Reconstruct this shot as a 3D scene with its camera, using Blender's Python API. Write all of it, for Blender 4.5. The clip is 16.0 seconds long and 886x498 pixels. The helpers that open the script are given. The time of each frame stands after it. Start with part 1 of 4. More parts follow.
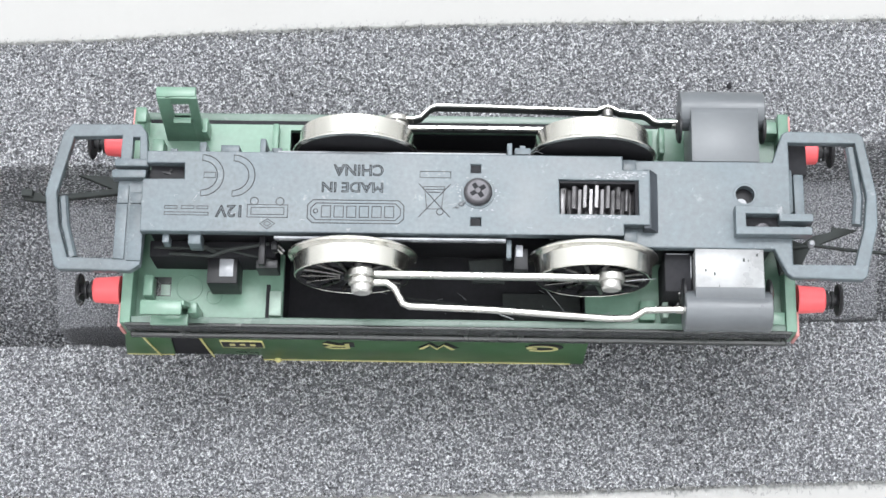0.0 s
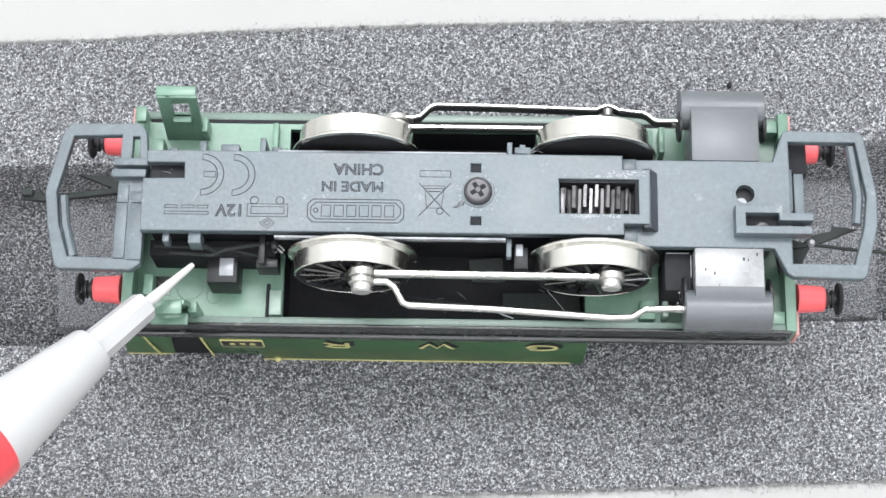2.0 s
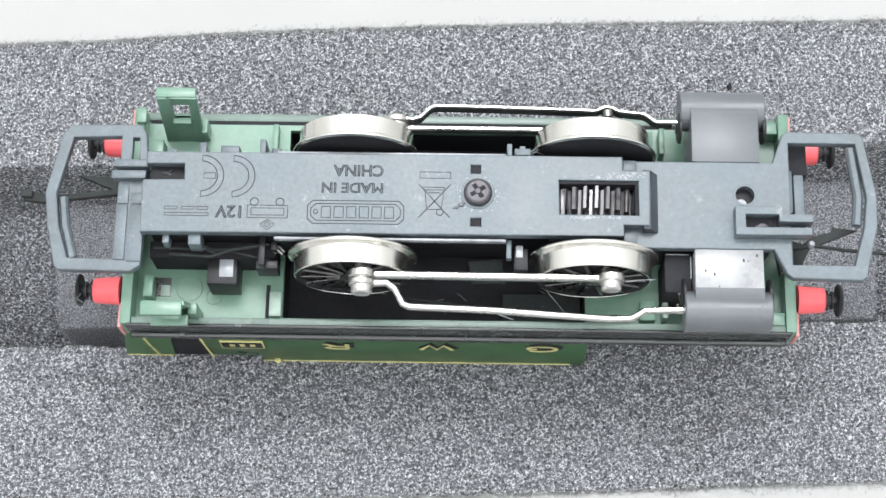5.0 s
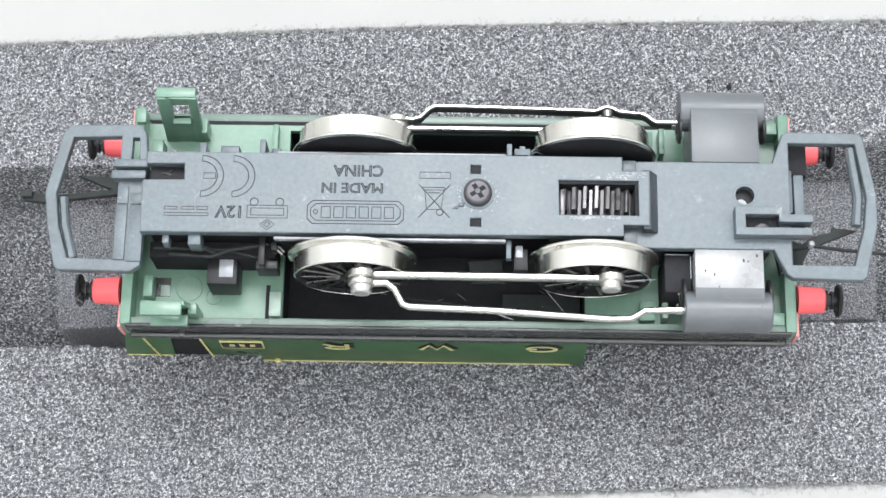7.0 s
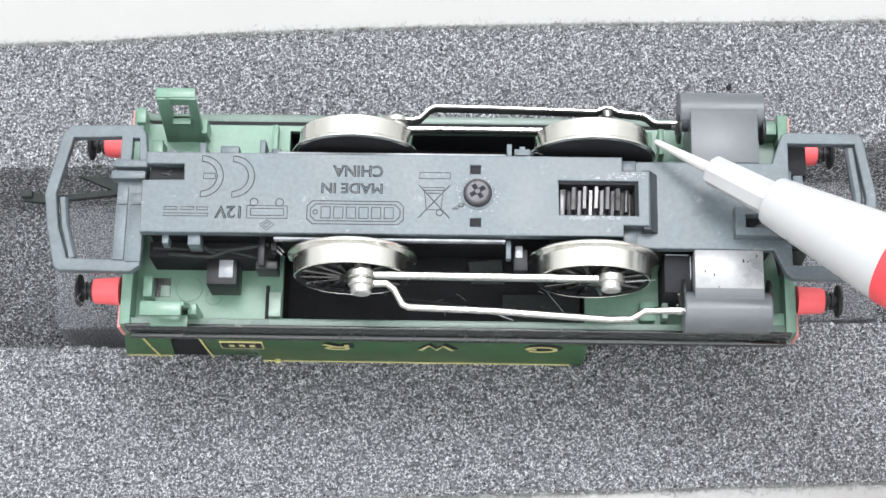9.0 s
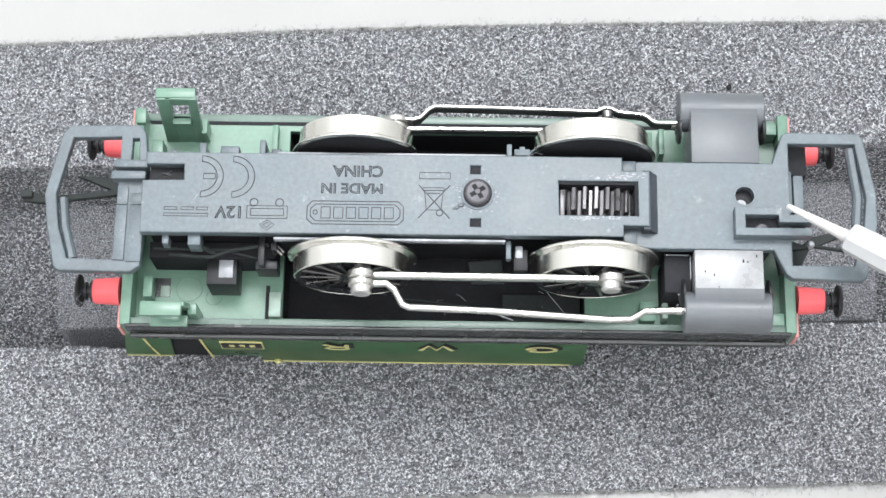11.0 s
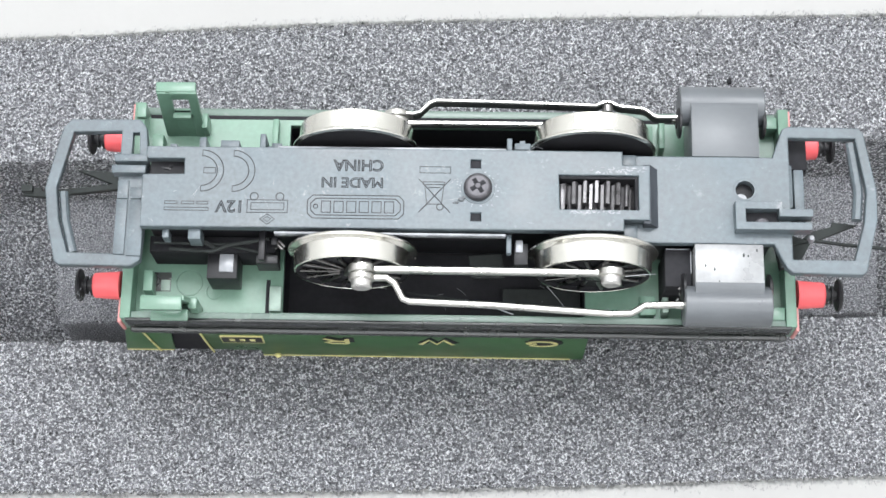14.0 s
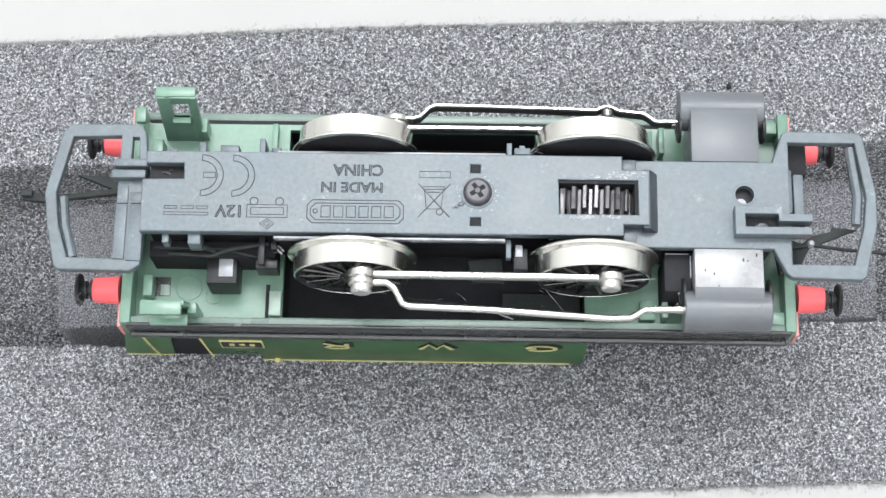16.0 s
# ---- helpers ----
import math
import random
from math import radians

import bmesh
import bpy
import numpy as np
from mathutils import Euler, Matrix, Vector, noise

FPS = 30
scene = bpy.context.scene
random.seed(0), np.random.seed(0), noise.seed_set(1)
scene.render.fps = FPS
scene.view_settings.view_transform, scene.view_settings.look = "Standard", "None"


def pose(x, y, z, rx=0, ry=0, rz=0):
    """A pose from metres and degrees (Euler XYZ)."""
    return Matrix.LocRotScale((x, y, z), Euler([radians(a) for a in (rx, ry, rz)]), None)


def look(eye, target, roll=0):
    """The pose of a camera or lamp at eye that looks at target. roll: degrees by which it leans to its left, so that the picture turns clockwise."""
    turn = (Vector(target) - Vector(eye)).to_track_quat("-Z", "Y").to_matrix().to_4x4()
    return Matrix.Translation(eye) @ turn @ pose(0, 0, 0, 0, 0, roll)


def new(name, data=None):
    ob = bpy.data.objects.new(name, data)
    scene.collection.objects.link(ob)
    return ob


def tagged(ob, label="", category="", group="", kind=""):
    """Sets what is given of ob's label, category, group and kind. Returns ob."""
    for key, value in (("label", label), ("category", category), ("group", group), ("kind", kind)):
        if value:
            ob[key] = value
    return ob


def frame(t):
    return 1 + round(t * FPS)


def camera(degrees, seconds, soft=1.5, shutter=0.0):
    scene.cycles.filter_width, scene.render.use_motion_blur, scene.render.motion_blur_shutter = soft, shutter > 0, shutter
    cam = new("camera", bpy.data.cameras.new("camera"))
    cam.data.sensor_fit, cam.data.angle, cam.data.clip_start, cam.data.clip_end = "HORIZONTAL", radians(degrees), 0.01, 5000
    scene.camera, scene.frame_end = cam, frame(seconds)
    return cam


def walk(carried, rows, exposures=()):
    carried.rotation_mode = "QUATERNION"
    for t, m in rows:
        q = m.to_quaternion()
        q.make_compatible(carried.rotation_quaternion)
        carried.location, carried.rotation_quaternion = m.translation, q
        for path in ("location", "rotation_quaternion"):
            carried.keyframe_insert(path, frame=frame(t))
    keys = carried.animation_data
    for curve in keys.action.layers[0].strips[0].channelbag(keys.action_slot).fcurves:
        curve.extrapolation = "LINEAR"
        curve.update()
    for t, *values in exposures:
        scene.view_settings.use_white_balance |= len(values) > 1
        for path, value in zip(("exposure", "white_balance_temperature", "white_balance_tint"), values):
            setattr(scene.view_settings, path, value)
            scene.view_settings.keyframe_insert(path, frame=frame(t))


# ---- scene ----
cam = camera(29.291, 16.0, soft=1.5, shutter=0.0)
FOCAL = 3000.0
BASE = pose(0.000335, -0.076747, 0.296655, 17.552, 0.8016, 1.0456)


def nudged(dx, dy):
    """The standing camera, knocked by a hair's breadth."""
    return BASE @ pose(0, 0, 0, math.degrees(dy / FOCAL), math.degrees(dx / FOCAL), 0)


SHAKE = [(0.0, 0, 0), (1.2, 0, 0), (1.5, 0.1, -1.1), (2.0, 0, -1.4), (2.4, 0, 0), (3.8, 0, 0.1), (4.2, 0, 0.4),
         (6.3, -0.3, 1.1), (8.1, -0.4, 1.2), (8.5, -2.2, 2.8), (9.0, -0.7, 1.7), (11.5, -0.7, 2.1), (12.0, -1.1, 3.2),
         (12.5, -0.7, 2.4), (13.1, -0.7, 1.5), (13.3, -0.7, 0.4), (13.5, -0.7, -3.2), (13.6, -0.6, -4.4), (13.8, -0.2, -7.4),
         (14.0, -0.1, -8.4), (14.2, 0, -7.4), (14.5, 0, -6.1), (14.7, -0.6, -4.0), (15.0, -1.4, -1.7), (15.5, -1.3, -1.3), (16.0, -0.7, 0)]
walk(cam, [(t, nudged(dx, dy)) for t, dx, dy in SHAKE])

# ---- light: a bright room, one large soft lamp over the desk, an added fill ----
world = bpy.data.worlds.new("room_air")
scene.world = world
world.use_nodes = True
world.node_tree.nodes["Background"].inputs[0].default_value = (0.9, 0.95, 1.0, 1)
world.node_tree.nodes["Background"].inputs[1].default_value = 0.3


def area(name, eye, target, sx, sy, watts, colour):
    data = bpy.data.lights.new(name, "AREA")
    data.shape, data.size, data.size_y, data.energy, data.color = "RECTANGLE", sx, sy, watts, colour
    ob = new(name, data)
    ob.matrix_world = look(eye, target)
    return ob


area("desk_light", (0.0, 0.22, 0.70), (0, 0, 0.05), 0.28, 0.14, 2.6, (0.95, 0.97, 1.0))
# Unseen fill as wide as the ceiling, added for overall brightness; no fixture.
area("ceiling_fill", (0.0, 0.0, 2.28), (0.0, 0.0, 0), 3.3, 3.3, 100, (0.935, 0.96, 1.0))
scene.view_settings.exposure = 0.0


# ---- materials ----
def mat(name, base, rough=0.5, metal=0.0, vary=0.15, size=0.8, bump=0.0, grain=0.25, spec=0.5, rough_vary=0.1, worn=None):
    """A surface with variation at two sizes (size and grain in millimetres) and fine relief."""
    m = bpy.data.materials.new(name)
    m.use_nodes = True
    t = m.node_tree
    n, l = t.nodes, t.links
    b = n["Principled BSDF"]
    co = n.new("ShaderNodeTexCoord")
    big, fine = n.new("ShaderNodeTexNoise"), n.new("ShaderNodeTexNoise")
    for q, s in ((big, size), (fine, grain)):
        q.inputs["Scale"].default_value = 1000.0 / s / 3
        q.inputs["Detail"].default_value = 5
        l.new(co.outputs["Object"], q.inputs["Vector"])
    add = n.new("ShaderNodeMath")
    add.operation = "MULTIPLY_ADD"
    l.new(fine.outputs["Fac"], add.inputs[0])
    add.inputs[1].default_value = 0.4
    l.new(big.outputs["Fac"], add.inputs[2])
    ramp = n.new("ShaderNodeValToRGB")
    e = ramp.color_ramp.elements
    e[0].position, e[1].position = 0.45, 0.95
    e[0].color = tuple(c * (1 - vary) for c in base) + (1,)
    e[1].color = tuple(min(1, c * (1 + vary)) for c in base) + (1,)
    l.new(add.outputs[0], ramp.inputs[0])
    out = ramp.outputs[0]
    if worn:
        fl = n.new("ShaderNodeTexNoise")
        fl.inputs["Scale"].default_value, fl.inputs["Detail"].default_value, fl.inputs["Roughness"].default_value = 420, 9, 0.72
        l.new(co.outputs["Object"], fl.inputs["Vector"])
        th = n.new("ShaderNodeMapRange")
        th.inputs[1].default_value, th.inputs[2].default_value = 0.60, 0.72
        l.new(fl.outputs["Fac"], th.inputs[0])
        wm = n.new("ShaderNodeMixRGB")
        l.new(th.outputs[0], wm.inputs[0])
        l.new(out, wm.inputs[1])
        wm.inputs[2].default_value = tuple(worn) + (1,)
        out = wm.outputs[0]
    l.new(out, b.inputs["Base Color"])
    rr = n.new("ShaderNodeMapRange")
    rr.inputs[1].default_value, rr.inputs[2].default_value = 0.3, 0.7
    rr.inputs[3].default_value, rr.inputs[4].default_value = max(0.03, rough - rough_vary), min(1, rough + rough_vary)
    l.new(big.outputs["Fac"], rr.inputs[0])
    l.new(rr.outputs[0], b.inputs["Roughness"])
    b.inputs["Metallic"].default_value = metal
    b.inputs["Specular IOR Level"].default_value = spec
    if bump:
        bp = n.new("ShaderNodeBump")
        bp.inputs["Strength"].default_value = bump
        bp.inputs["Distance"].default_value = 0.00005
        l.new(fine.outputs["Fac"], bp.inputs["Height"])
        l.new(bp.outputs[0], b.inputs["Normal"])
    return m


GREY = mat("grey_moulded_plastic", (0.092, 0.114, 0.127), 0.40, vary=0.36, size=3.2, bump=0.22, grain=0.2, spec=0.55, worn=(0.24, 0.25, 0.26))
# Near-black for the shade along raised outlines of the grey plate.
MARK = mat("moulded_outline_shade", (0.015, 0.016, 0.020), 0.5, vary=0.1)
DRUM = mat("dark_grey_plastic", (0.102, 0.111, 0.120), 0.36, vary=0.1, size=3, bump=0.1, spec=0.6)
BLACK = mat("black_plastic", (0.016, 0.016, 0.018), 0.4, vary=0.3, size=2, bump=0.1, spec=0.3)
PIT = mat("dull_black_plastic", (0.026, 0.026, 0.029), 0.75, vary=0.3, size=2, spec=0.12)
# Base paler than the drum's grey: part of the lamp's reflection is in the colour.
SHEEN = mat("grey_plastic_lamp_sheen", (0.24, 0.245, 0.25), 0.30, vary=0.25, size=1.4, bump=0.12, spec=1.0, rough_vary=0.05, worn=(0.30, 0.30, 0.31))
HALL = mat("green_painted_plastic", (0.125, 0.228, 0.167), 0.36, vary=0.2, size=5, bump=0.12, spec=0.6, worn=(0.13, 0.20, 0.16))
SIDE = mat("gloss_green_paint", (0.034, 0.100, 0.035), 0.36, vary=0.2, size=4, bump=0.05, spec=0.4)
EDGE = mat("black_satin_paint", (0.014, 0.017, 0.016), 0.22, vary=0.3, size=2, bump=0.1, spec=0.7, worn=(0.20, 0.21, 0.20))
# Paint of the valance; on the far edge it stands for light on gloss black.
RIM = mat("worn_grey_green_paint_and_sheen", (0.13, 0.185, 0.155), 0.35, vary=0.25, size=3, bump=0.15, spec=0.6, worn=(0.24, 0.26, 0.25))
RED = mat("red_plastic", (0.78, 0.11, 0.12), 0.35, vary=0.08, size=2, bump=0.05)
PINK = mat("faded_red_paint", (0.58, 0.25, 0.24), 0.5, vary=0.2, size=2, bump=0.1)
GOLD = mat("gold_lining", (0.60, 0.56, 0.24), 0.35, vary=0.15, size=0.6)
TYRE = mat("nickel_plate", (0.80, 0.785, 0.73), 0.23, 1.0, vary=0.06, size=1.5, rough_vary=0.06)
ROD = mat("polished_steel", (0.56, 0.55, 0.52), 0.30, 1.0, vary=0.08, size=1.0, rough_vary=0.06)
PIN = mat("turned_steel", (0.66, 0.65, 0.63), 0.34, 1.0, vary=0.08, size=0.8)
DARKMET = mat("dark_metal", (0.22, 0.215, 0.21), 0.3, 1.0, vary=0.3, size=0.8, bump=0.15)
SCREW = mat("oiled_screw_steel", (0.095, 0.092, 0.10), 0.5, 0.6, vary=0.4, size=0.5, bump=0.6, grain=0.4)
GREASE = mat("greasy_gear_metal", (0.14, 0.136, 0.14), 0.36, 0.7, vary=0.5, size=0.7, bump=1.6, grain=0.5, rough_vary=0.15, worn=(0.05, 0.05, 0.05))
WORN = mat("light_worn_plastic", (0.30, 0.31, 0.33), 0.25, vary=0.25, size=0.8, bump=0.2)
CARD = mat("white_card", (0.342, 0.337, 0.328), 0.6, vary=0.02, size=8, bump=0.1)
PENW = mat("white_pen_plastic", (0.46, 0.46, 0.465), 0.4, vary=0.02, size=5)
PENTIP = mat("ivory_pen_nib", (0.50, 0.495, 0.48), 0.45, vary=0.05, size=2)
PENR = mat("red_pen_plastic", (0.75, 0.06, 0.07), 0.35, vary=0.06, size=5)
WALL = mat("white_wall_paint", (0.80, 0.80, 0.79), 0.8, vary=0.03, size=200, bump=0.1)
FLOOR = mat("grey_carpet", (0.28, 0.27, 0.26), 0.9, vary=0.15, size=30, bump=0.3)


def foam_material(name, cell, dark, middle, light):
    """Open-cell foam: a web of pale strands, with pore shade and strand-end glints painted in."""
    m = bpy.data.materials.new(name)
    m.use_nodes = True
    n, l = m.node_tree.nodes, m.node_tree.links
    b = n["Principled BSDF"]
    co = n.new("ShaderNodeTexCoord")
    warp, fine = n.new("ShaderNodeTexNoise"), n.new("ShaderNodeTexNoise")
    web, dots = n.new("ShaderNodeTexVoronoi"), n.new("ShaderNodeTexVoronoi")
    warp.inputs["Scale"].default_value, warp.inputs["Detail"].default_value = cell * 0.55, 2
    fine.inputs["Scale"].default_value, fine.inputs["Detail"].default_value = cell * 0.8, 4
    fine.inputs["Roughness"].default_value = 0.65
    web.feature, web.inputs["Scale"].default_value = "DISTANCE_TO_EDGE", cell * 0.62
    dots.inputs["Scale"].default_value = cell * 0.8
    push = n.new("ShaderNodeVectorMath")
    push.operation, push.inputs[1].default_value = "MULTIPLY_ADD", (0.00025, 0.00025, 0.00025)
    l.new(co.outputs["Object"], warp.inputs["Vector"])
    l.new(warp.outputs["Color"], push.inputs[0])
    l.new(co.outputs["Object"], push.inputs[2])
    l.new(co.outputs["Object"], fine.inputs["Vector"])
    for q in (web, dots):
        l.new(push.outputs[0], q.inputs["Vector"])

    def ranged(source, a, z, lo, hi):
        r = n.new("ShaderNodeMapRange")
        for i, v in enumerate((a, z, lo, hi)):
            r.inputs[i + 1].default_value = v
        l.new(source, r.inputs[0])
        return r.outputs[0]

    def sums(kind, one, two):
        q = n.new("ShaderNodeMath")
        q.operation = kind
        l.new(one, q.inputs[0])
        if isinstance(two, float):
            q.inputs[1].default_value = two
        else:
            l.new(two, q.inputs[1])
        return q.outputs[0]
    split = n.new("ShaderNodeSeparateColor")
    l.new(dots.outputs["Color"], split.inputs[0])
    strand = sums("MULTIPLY", ranged(web.outputs["Distance"], 0.03, 0.18, 0.75, 0.0), ranged(fine.outputs["Fac"], 0.46, 0.60, 0.0, 1.0))
    spot = ranged(dots.outputs["Distance"], 0.20, 0.48, 1.0, 0.0)
    # Glints and the shade of pores go into the base colour.
    glint = sums("MULTIPLY", spot, ranged(split.outputs[0], 0.76, 0.92, 0.0, 0.9))
    pore = sums("MULTIPLY", spot, ranged(split.outputs[1], 0.62, 0.90, 0.0, -0.30))
    tone = sums("ADD", sums("ADD", ranged(fine.outputs["Fac"], 0.30, 0.70, 0.02, 0.56), strand), sums("ADD", glint, pore))
    ramp = n.new("ShaderNodeValToRGB")
    e = ramp.color_ramp.elements
    e[0].position, e[0].color = 0.04, (dark, dark * 1.04, dark * 1.13, 1)
    e[1].position, e[1].color = 0.95, (light, light * 1.01, light * 1.04, 1)
    mid = e.new(0.34)
    mid.color = (middle, middle * 1.01, middle * 1.10, 1)
    l.new(tone, ramp.inputs[0])
    l.new(ramp.outputs[0], b.inputs["Base Color"])
    b.inputs["Roughness"].default_value = 0.45
    b.inputs["Specular IOR Level"].default_value = 0.5
    bp = n.new("ShaderNodeBump")
    bp.inputs["Strength"].default_value, bp.inputs["Distance"].default_value = 1.0, 0.0004
    l.new(tone, bp.inputs["Height"])
    l.new(bp.outputs[0], b.inputs["Normal"])
    return m


FOAM = foam_material("grey_open_cell_foam", 2700, 0.012, 0.215, 1.0)
PADFOAM = foam_material("fine_grey_foam", 4400, 0.035, 0.31, 0.85)
# Tone of the added specks that soften the foam edge like glow.
EDGEGLOW = mat("pale_edge_glow", (0.30, 0.305, 0.30), 0.8, vary=0.6, size=1)
# Tone of the added specks that pale the foam rim like glare.
RIMGLARE = mat("pale_rim_glare", (0.40, 0.40, 0.38), 0.8, vary=0.3, size=1)
# Darker copy of the grey plastic, for a side turned from the lamp.
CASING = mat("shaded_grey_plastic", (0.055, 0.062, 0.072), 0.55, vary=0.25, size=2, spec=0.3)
DUSK = mat("dull_grey_metal", (0.030, 0.034, 0.033), 0.7, vary=0.3, size=1, spec=0.2)
PALE = mat("pale_green_plastic", (0.26, 0.34, 0.29), 0.4, vary=0.2, size=1, bump=0.1)

# ---- building helpers; lengths in millimetres ----
MM = 0.001
LIFT = 37.5          # the locomotive's origin stands this far over its lowest edge
TABLE = 82.0         # wheel treads over the table


def box(bm, x0, x1, y0, y1, z0, z1, bevel=0.0, lean=(0, 0), up=True):
    """A box with eased edges; lean shifts its upper end in x and y."""
    made = bmesh.ops.create_cube(bm, size=1)["verts"]
    for v in made:
        top = v.co.z > 0
        v.co = Vector((x0 + (v.co.x + 0.5) * (x1 - x0) + (lean[0] if top else 0),
                       y0 + (v.co.y + 0.5) * (y1 - y0) + (lean[1] if top else 0), z0 + (v.co.z + 0.5) * (z1 - z0)))
    if bevel:
        edges = list({e for v in made for e in v.link_edges})
        bmesh.ops.bevel(bm, geom=edges, offset=bevel, segments=2, affect="EDGES", profile=0.5)
    return bm


def lathe(bm, profile, m, steps=40, closed=False):
    """A profile of (radius, along) turned about the local z axis of m."""
    rings = []
    for r, a in profile:
        rings.append([bm.verts.new(m @ Vector((r * math.cos(2 * math.pi * i / steps), r * math.sin(2 * math.pi * i / steps), a))) for i in range(steps)])
    for a, b in zip(rings, rings[1:] + (rings[:1] if closed else [])):
        for i in range(steps):
            bm.faces.new((a[i], a[(i + 1) % steps], b[(i + 1) % steps], b[i]))
    if not closed:
        bm.faces.new(rings[0][::-1])
        bm.faces.new(rings[-1])
    return bm


def bar(bm, points, wide, tall, axis="z"):
    """A flat bar that runs through the points: wide across, tall along the axis."""
    pts = [Vector(p) for p in points]
    up = Vector((0, 0, 1)) if axis == "z" else Vector((0, 1, 0))
    rings = []
    for i, p in enumerate(pts):
        d = (pts[min(i + 1, len(pts) - 1)] - pts[max(i - 1, 0)]).normalized()
        s = d.cross(up).normalized()
        u = s.cross(d).normalized()
        e = 0.25 * min(wide, tall)
        w, h = wide / 2, tall / 2
        ring = [(w, h - e), (w - e, h), (-w + e, h), (-w, h - e), (-w, -h + e), (-w + e, -h), (w - e, -h), (w, -h + e)]
        rings.append([bm.verts.new(p + s * a + u * b) for a, b in ring])
    for a, b in zip(rings, rings[1:]):
        for i in range(8):
            bm.faces.new((a[i], a[(i + 1) % 8], b[(i + 1) % 8], b[i]))
    bm.faces.new(rings[0][::-1])
    bm.faces.new(rings[-1])
    return bm


def ngon_ring(cx, cy, r, steps, a0=0.0, a1=360.0):
    return [(cx + r * math.cos(radians(a0 + (a1 - a0) * i / steps)), cy + r * math.sin(radians(a0 + (a1 - a0) * i / steps))) for i in range(steps)]


def curve_mesh(curve):
    ob = bpy.data.objects.new("tmp", curve)
    scene.collection.objects.link(ob)
    me = bpy.data.meshes.new_from_object(ob.evaluated_get(bpy.context.evaluated_depsgraph_get()))
    bpy.data.objects.remove(ob)
    return me


def plate(bm, outlines, z0, z1, bevel=0.12):
    """A plate with holes: the first outline is its edge, the rest are openings."""
    c = bpy.data.curves.new("plate", "CURVE")
    c.dimensions, c.fill_mode = "2D", "BOTH"
    c.extrude, c.bevel_depth, c.bevel_resolution = (z1 - z0) / 2 - bevel, bevel, 1
    c.offset = -bevel
    for pts in outlines:
        s = c.splines.new("POLY")
        s.points.add(len(pts) - 1)
        for q, (x, y) in zip(s.points, pts):
            q.co = (x, y, 0, 1)
        s.use_cyclic_u = True
    me = curve_mesh(c)
    me.transform(Matrix.Translation((0, 0, (z0 + z1) / 2)))
    bm.from_mesh(me)
    return bm


def wires(bm, paths, z, r=0.07, closed=True):
    """Raised outlines: thin beads along flat paths."""
    c = bpy.data.curves.new("bead", "CURVE")
    c.dimensions, c.bevel_depth, c.bevel_resolution = "3D", r, 1
    for pts in paths:
        s = c.splines.new("POLY")
        s.points.add(len(pts) - 1)
        for q, (x, y) in zip(s.points, pts):
            q.co = (x, y, z, 1)
        s.use_cyclic_u = closed
    bm.from_mesh(curve_mesh(c))
    return bm


def words(bm, text, x0, x1, y0, y1, z, r=0.06):
    """Outlined letters that fill the rectangle, read from the far side (turned by half a turn)."""
    c = bpy.data.curves.new("words", "FONT")
    c.body, c.size, c.fill_mode, c.bevel_depth, c.bevel_resolution = text, 1.0, "NONE", 0.0, 0
    c.align_x = "LEFT"
    c.bevel_depth = 0.03
    me = curve_mesh(c)
    xs, ys = [v.co.x for v in me.vertices], [v.co.y for v in me.vertices]
    ax, bx, ay, by = min(xs), max(xs), min(ys), max(ys)
    for v in me.vertices:
        u, w = (v.co.x - ax) / (bx - ax), (v.co.y - ay) / (by - ay)
        v.co = Vector((x1 - u * (x1 - x0), y1 - w * (y1 - y0), z + v.co.z * r / 0.03))
    bm.from_mesh(me)
    return bm


def part(name, bm, material, parent, label="", smooth=35):
    """Links a bmesh, in millimetres of the locomotive, as one mesh under a thing or part."""
    if isinstance(bm, bpy.types.Mesh):
        me = bm
    else:
        me = bpy.data.meshes.new(name)
        bmesh.ops.recalc_face_normals(bm, faces=bm.faces)
        bmesh.ops.transform(bm, matrix=Matrix.Diagonal((MM, MM, MM, 1)) @ Matrix.Translation((0, 0, LIFT)), verts=bm.verts)
        bm.to_mesh(me)
        bm.free()
        me.materials.append(material)
        me.shade_smooth()
        me.set_sharp_from_angle(angle=radians(smooth))
    ob = new(name, me)
    if parent is not None:
        ob.parent = parent
    if label:
        tagged(ob, label)
    return ob


def B():
    return bmesh.new()


# ---- the room and the desk ----
def slab(name, x0, x1, y0, y1, z0, z1, material, bevel=0.0):
    bm = B()
    box(bm, x0, x1, y0, y1, z0, z1, bevel)
    me = bpy.data.meshes.new(name)
    bm.to_mesh(me)
    bm.free()
    me.materials.append(material)
    return new(name, me)


